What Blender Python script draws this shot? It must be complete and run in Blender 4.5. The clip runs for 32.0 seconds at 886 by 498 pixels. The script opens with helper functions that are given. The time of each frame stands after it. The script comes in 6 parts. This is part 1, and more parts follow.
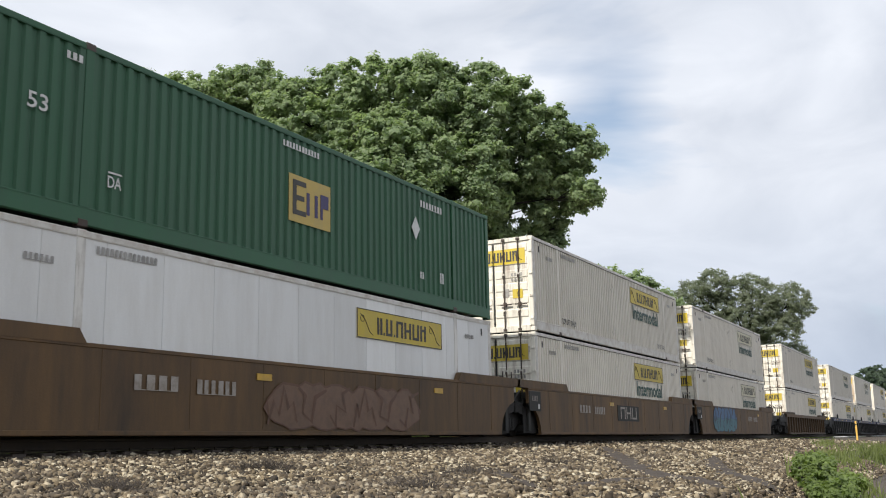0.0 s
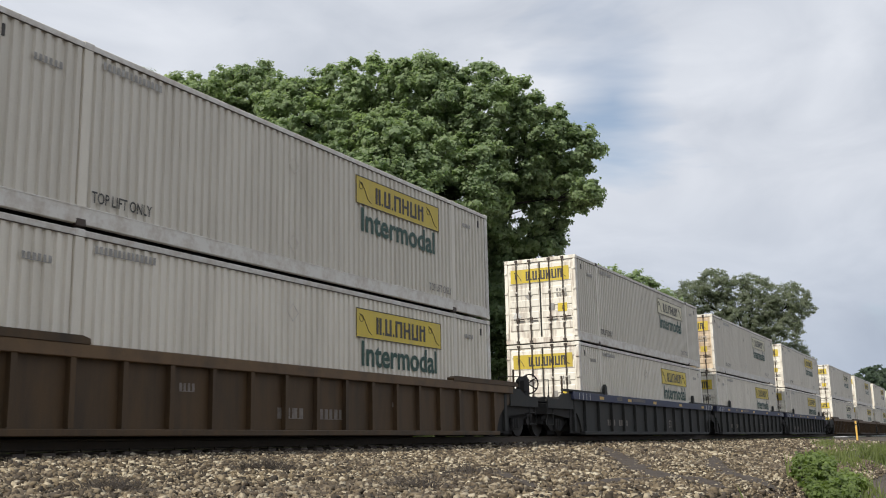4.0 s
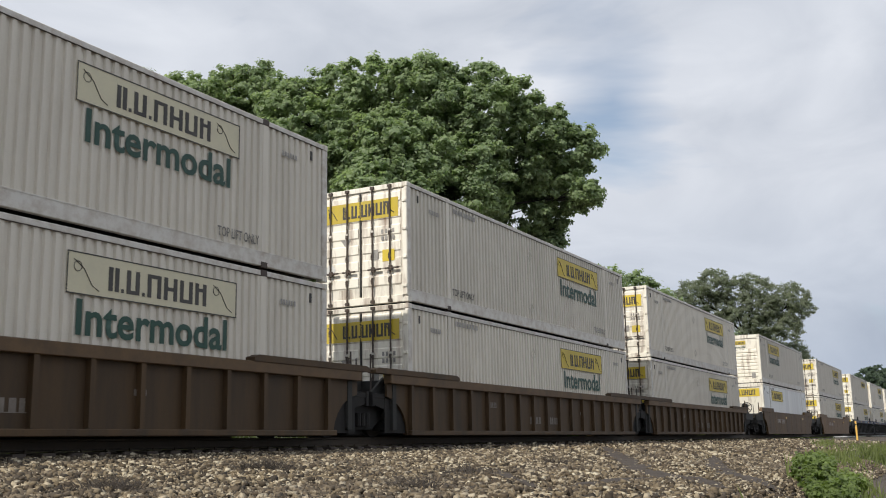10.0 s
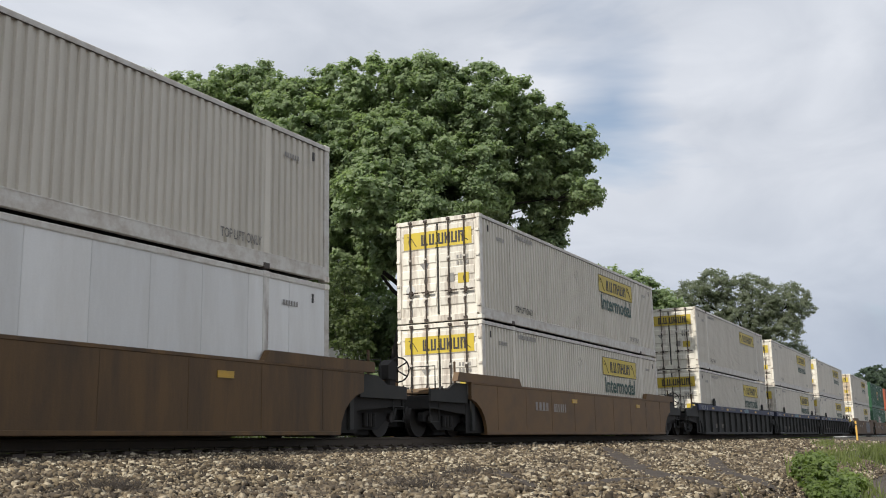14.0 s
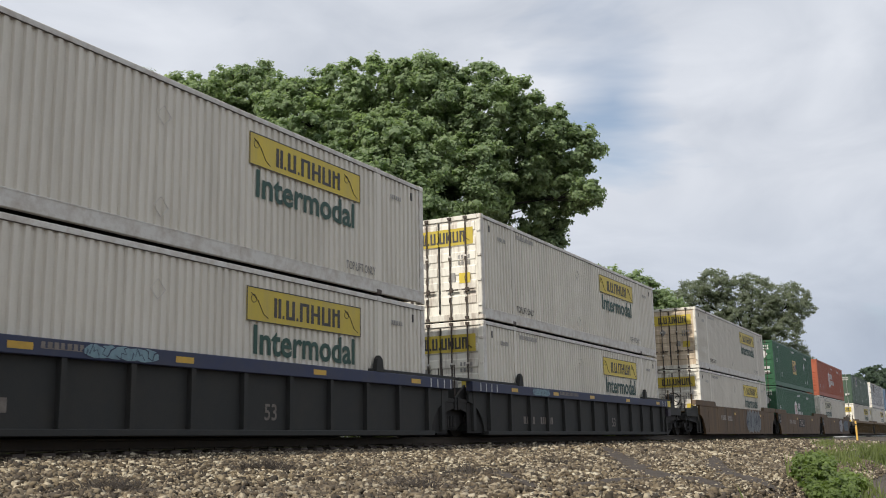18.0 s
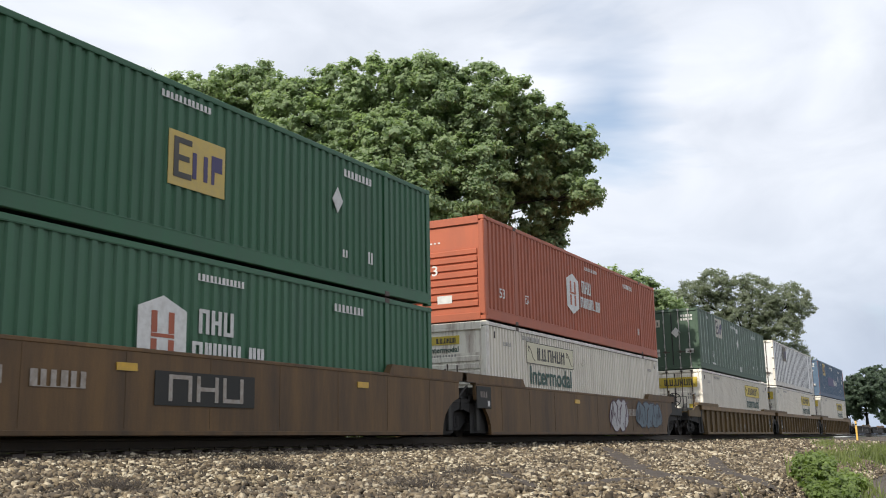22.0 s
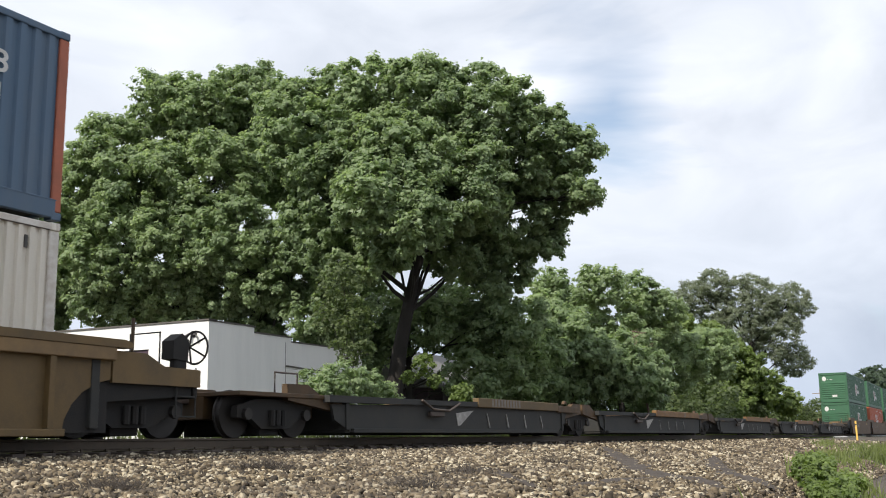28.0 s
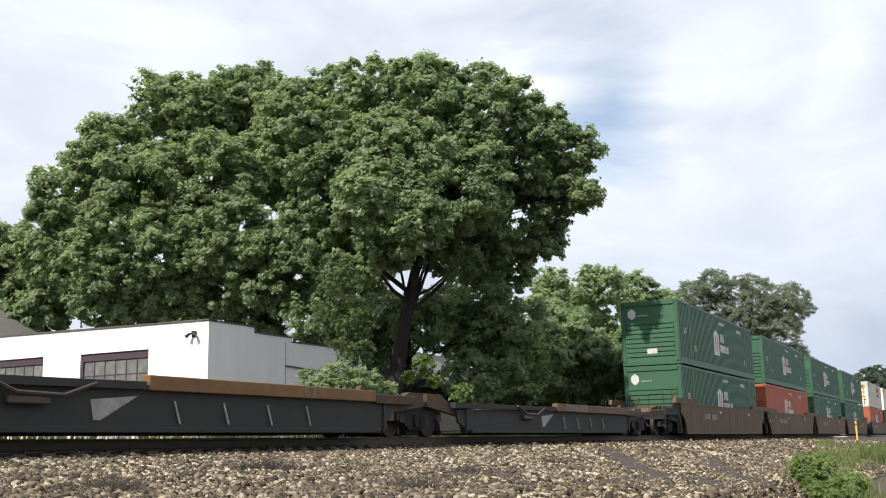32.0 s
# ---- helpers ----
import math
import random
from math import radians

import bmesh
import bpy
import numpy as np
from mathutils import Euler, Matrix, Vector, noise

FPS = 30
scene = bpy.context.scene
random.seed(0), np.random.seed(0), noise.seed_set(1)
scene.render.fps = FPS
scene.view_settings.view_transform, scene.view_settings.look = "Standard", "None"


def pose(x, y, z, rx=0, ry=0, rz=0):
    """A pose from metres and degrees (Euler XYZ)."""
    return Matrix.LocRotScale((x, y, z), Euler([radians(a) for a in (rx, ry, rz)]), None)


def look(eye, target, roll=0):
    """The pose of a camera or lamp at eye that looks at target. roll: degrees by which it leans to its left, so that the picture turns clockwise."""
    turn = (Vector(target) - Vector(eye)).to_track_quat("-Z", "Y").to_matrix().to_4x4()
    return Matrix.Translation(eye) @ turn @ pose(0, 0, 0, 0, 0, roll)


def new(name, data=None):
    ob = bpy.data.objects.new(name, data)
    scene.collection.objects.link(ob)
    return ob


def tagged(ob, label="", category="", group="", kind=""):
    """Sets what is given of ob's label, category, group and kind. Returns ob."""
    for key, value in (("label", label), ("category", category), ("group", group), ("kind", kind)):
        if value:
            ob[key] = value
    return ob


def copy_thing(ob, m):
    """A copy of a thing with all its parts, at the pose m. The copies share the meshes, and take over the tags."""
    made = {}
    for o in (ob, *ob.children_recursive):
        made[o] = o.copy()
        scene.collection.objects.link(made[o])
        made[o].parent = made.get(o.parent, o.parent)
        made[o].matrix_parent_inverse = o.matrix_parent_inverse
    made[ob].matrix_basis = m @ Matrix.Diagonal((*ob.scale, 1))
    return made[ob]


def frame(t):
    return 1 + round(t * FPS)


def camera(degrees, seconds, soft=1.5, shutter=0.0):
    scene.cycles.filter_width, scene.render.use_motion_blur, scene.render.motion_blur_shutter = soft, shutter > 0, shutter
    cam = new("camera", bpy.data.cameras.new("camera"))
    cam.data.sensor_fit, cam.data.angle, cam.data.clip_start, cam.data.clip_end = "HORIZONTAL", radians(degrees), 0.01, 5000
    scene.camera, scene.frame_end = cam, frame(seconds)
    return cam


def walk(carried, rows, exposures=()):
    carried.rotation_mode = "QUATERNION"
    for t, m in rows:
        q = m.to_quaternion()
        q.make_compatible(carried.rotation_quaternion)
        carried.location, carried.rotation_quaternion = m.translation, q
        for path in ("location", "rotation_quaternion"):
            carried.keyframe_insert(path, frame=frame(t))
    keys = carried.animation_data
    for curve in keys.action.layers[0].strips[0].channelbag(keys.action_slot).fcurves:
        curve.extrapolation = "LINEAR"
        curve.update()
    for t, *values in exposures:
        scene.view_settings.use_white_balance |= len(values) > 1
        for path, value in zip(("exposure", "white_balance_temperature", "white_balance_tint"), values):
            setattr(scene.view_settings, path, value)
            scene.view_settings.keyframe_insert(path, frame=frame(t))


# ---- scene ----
# ---- camera: it stands still beside the track ----
EYE = Vector((0.0, 0.0, -0.019))
AIM = EYE + 10 * Vector((0.86798649, 0.45855448, 0.19059706))
cam = camera(47.60, 32.0, soft=1.0, shutter=0.04)
walk(cam, [(0.0, look(EYE, AIM, -1.116)), (32.0, look(EYE, AIM, -1.116))],
     exposures=[(0.0, 0.13), (1.0, -0.02), (3.0, -0.1), (6.0, -0.12), (14.0, -0.12), (20.0, -0.09), (21.0, 0.07), (22.0, 0.25), (22.5, 0.26), (23.5, 0.22), (25.0, 0.13), (27.5, 0.25), (28.5, 0.31), (32.0, 0.30)])

# ---- world, sun ----
SUN_ELEV, SUN_TURN = radians(43), radians(-81)
THIN_SKY = (0.901, 0.286, 0.326)
world = bpy.data.worlds.new("sky")
scene.world = world
world.use_nodes = True


def build_world():
    nt = world.node_tree
    n, l = nt.nodes, nt.links
    n.clear()
    out, bg = n.new("ShaderNodeOutputWorld"), n.new("ShaderNodeBackground")
    sky = n.new("ShaderNodeTexSky")
    sky.sky_type, sky.sun_disc = "NISHITA", False
    sky.sun_elevation, sky.sun_rotation = SUN_ELEV, SUN_TURN
    sky.dust_density = 2.0
    tc, mp = n.new("ShaderNodeTexCoord"), n.new("ShaderNodeMapping")
    mp.inputs["Scale"].default_value = (1.5, 1.5, 3.4)
    mp.inputs["Location"].default_value = (3.15, 0.4, 0.65)
    big, fine = n.new("ShaderNodeTexNoise"), n.new("ShaderNodeTexNoise")
    big.inputs["Scale"].default_value, big.inputs["Detail"].default_value = 1.5, 6
    big.inputs["Roughness"].default_value, big.inputs["Distortion"].default_value = 0.52, 0.5
    fine.inputs["Scale"].default_value, fine.inputs["Detail"].default_value = 3.2, 8
    fine.inputs["Distortion"].default_value = 0.8
    cover, shade, mix, cloud = (n.new("ShaderNodeValToRGB"), n.new("ShaderNodeValToRGB"),
                                n.new("ShaderNodeMix"), n.new("ShaderNodeRGB"))
    cover.color_ramp.elements[0].position, cover.color_ramp.elements[1].position = 0.22, 0.42
    shade.color_ramp.elements[0].position, shade.color_ramp.elements[1].position = 0.3, 0.72
    shade.color_ramp.elements[0].color = (6.1, 6.55, 7.4, 1)
    shade.color_ramp.elements[1].color = (8.4, 8.75, 9.45, 1)
    mix.data_type = "RGBA"
    l.new(tc.outputs["Generated"], mp.inputs["Vector"])
    l.new(mp.outputs["Vector"], big.inputs["Vector"])
    l.new(mp.outputs["Vector"], fine.inputs["Vector"])
    # the cover thins out round one part of the sky
    off, span, fade, thin = (n.new("ShaderNodeVectorMath"), n.new("ShaderNodeVectorMath"), n.new("ShaderNodeMapRange"), n.new("ShaderNodeMath"))
    off.operation, span.operation, thin.operation = "SUBTRACT", "LENGTH", "SUBTRACT"
    off.inputs[1].default_value = THIN_SKY
    fade.inputs["From Min"].default_value, fade.inputs["From Max"].default_value = 0.0, 0.14
    fade.inputs["To Min"].default_value, fade.inputs["To Max"].default_value = 0.33, 0.0
    l.new(tc.outputs["Generated"], off.inputs[0])
    l.new(off.outputs[0], span.inputs[0])
    l.new(span.outputs["Value"], fade.inputs["Value"])
    l.new(big.outputs["Fac"], thin.inputs[0])
    l.new(fade.outputs[0], thin.inputs[1])
    l.new(thin.outputs[0], cover.inputs["Fac"])
    l.new(fine.outputs["Fac"], shade.inputs["Fac"])
    l.new(cover.outputs["Color"], mix.inputs["Factor"])
    haze = n.new("ShaderNodeMix")
    haze.data_type, haze.blend_type = "RGBA", "MULTIPLY"
    haze.inputs["Factor"].default_value = 1.0
    haze.inputs["B"].default_value = (1.45, 1.45, 1.40, 1)
    l.new(sky.outputs["Color"], haze.inputs["A"])
    l.new(haze.outputs["Result"], mix.inputs["A"])
    sepz, bank, low = n.new("ShaderNodeSeparateXYZ"), n.new("ShaderNodeValToRGB"), n.new("ShaderNodeMix")
    bank.color_ramp.elements[0].position, bank.color_ramp.elements[1].position = 0.02, 0.24
    bank.color_ramp.elements[0].color, bank.color_ramp.elements[1].color = (0.66, 0.72, 0.80, 1), (1, 1, 1, 1)
    low.data_type, low.blend_type = "RGBA", "MULTIPLY"
    low.inputs["Factor"].default_value = 1.0
    l.new(tc.outputs["Generated"], sepz.inputs[0])
    l.new(sepz.outputs["Z"], bank.inputs["Fac"])
    l.new(shade.outputs["Color"], low.inputs["A"])
    l.new(bank.outputs["Color"], low.inputs["B"])
    l.new(low.outputs["Result"], mix.inputs["B"])
    l.new(mix.outputs["Result"], bg.inputs["Color"])
    bg.inputs["Strength"].default_value = 0.1
    l.new(bg.outputs["Background"], out.inputs["Surface"])


build_world()
sun = new("sun", bpy.data.lights.new("sun", "SUN"))
sun.data.energy, sun.data.angle, sun.data.color = 4.2, radians(0.6), (1.0, 0.94, 0.85)
sun.matrix_world = look((-50 * math.cos(SUN_ELEV), 50 * math.cos(SUN_ELEV) * math.tan(radians(9)), 50 * math.sin(SUN_ELEV)), (0, 0, 0))

# ---- the plan, in metres ----
RAIL = 0.16            # top of rail
YC = 12.82             # centre line of the track
SPEED = 15.4186         # the train rolls towards -x
CL, CW, CH = 16.154, 2.60, 2.880    # a long container
ART, COUP = 19.363, 23.173           # pitch of stacks: over a shared bogie, over couplers
BASE_LOW, BASE_HIGH = 0.335, 3.25


# ---- materials ----
def material(name, color, rough=0.6, metal=0.0, dirt=None, dirt_amount=0.0, streak=False, grain=40.0, bump=0.0,
             vary=0.0, scale=1.2, spec=0.5, low=0.42):
    """Paint or metal: a base colour, stains of a second colour at two sizes, and fine relief."""
    m = bpy.data.materials.new(name)
    m.use_nodes = True
    nt = m.node_tree
    n, l = nt.nodes, nt.links
    b = n["Principled BSDF"]
    b.inputs["Roughness"].default_value, b.inputs["Metallic"].default_value = rough, metal
    b.inputs["Specular IOR Level"].default_value = spec
    b.inputs["Base Color"].default_value = (*color, 1)
    tc, oi = n.new("ShaderNodeTexCoord"), n.new("ShaderNodeObjectInfo")
    shift = n.new("ShaderNodeVectorMath")
    shift.operation = "MULTIPLY_ADD"
    comb = n.new("ShaderNodeCombineXYZ")
    for i in range(3):
        l.new(oi.outputs["Random"], comb.inputs[i])
    l.new(comb.outputs[0], shift.inputs[0])
    shift.inputs[1].default_value = (37, 19, 53)
    mp = n.new("ShaderNodeMapping")
    mp.inputs["Scale"].default_value = (scale, scale, scale * (0.16 if streak else 1.0))
    l.new(tc.outputs["Object"], shift.inputs[2])
    l.new(shift.outputs[0], mp.inputs["Vector"])
    stain, fine = n.new("ShaderNodeTexNoise"), n.new("ShaderNodeTexNoise")
    stain.inputs["Scale"].default_value, stain.inputs["Detail"].default_value = 1.6, 9
    stain.inputs["Roughness"].default_value = 0.68
    fine.inputs["Scale"].default_value, fine.inputs["Detail"].default_value = grain, 4
    l.new(mp.outputs[0], stain.inputs["Vector"])
    l.new(tc.outputs["Object"], fine.inputs["Vector"])
    last = None
    if dirt:
        ramp = n.new("ShaderNodeValToRGB")
        ramp.color_ramp.elements[0].position, ramp.color_ramp.elements[1].position = low, 0.75
        mul, mix = n.new("ShaderNodeMath"), n.new("ShaderNodeMix")
        mul.operation, mix.data_type = "MULTIPLY", "RGBA"
        mul.inputs[1].default_value = dirt_amount
        l.new(stain.outputs["Fac"], ramp.inputs["Fac"])
        l.new(ramp.outputs["Color"], mul.inputs[0])
        l.new(mul.outputs[0], mix.inputs["Factor"])
        mix.inputs["A"].default_value, mix.inputs["B"].default_value = (*color, 1), (*dirt, 1)
        last = mix.outputs["Result"]
    hsv = n.new("ShaderNodeHueSaturation")
    ms = n.new("ShaderNodeMapRange")
    ms.inputs["To Min"].default_value, ms.inputs["To Max"].default_value = 0.88 - vary, 1.10 + vary * 0.4
    add = n.new("ShaderNodeMath")
    add.operation = "MULTIPLY_ADD"
    l.new(fine.outputs["Fac"], add.inputs[0])
    add.inputs[1].default_value = 0.35
    sub = n.new("ShaderNodeMath")
    sub.operation = "MULTIPLY"
    sub.inputs[1].default_value = 0.65
    l.new(oi.outputs["Random"], sub.inputs[0])
    l.new(sub.outputs[0], add.inputs[2])
    l.new(add.outputs[0], ms.inputs["Value"])
    l.new(ms.outputs[0], hsv.inputs["Value"])
    if last:
        l.new(last, hsv.inputs["Color"])
    else:
        hsv.inputs["Color"].default_value = (*color, 1)
    l.new(hsv.outputs["Color"], b.inputs["Base Color"])
    if bump:
        bp = n.new("ShaderNodeBump")
        bp.inputs["Strength"].default_value, bp.inputs["Distance"].default_value = bump, 0.02
        l.new(fine.outputs["Fac"], bp.inputs["Height"])
        l.new(bp.outputs["Normal"], b.inputs["Normal"])
    return m


RUST = (0.13, 0.055, 0.025)
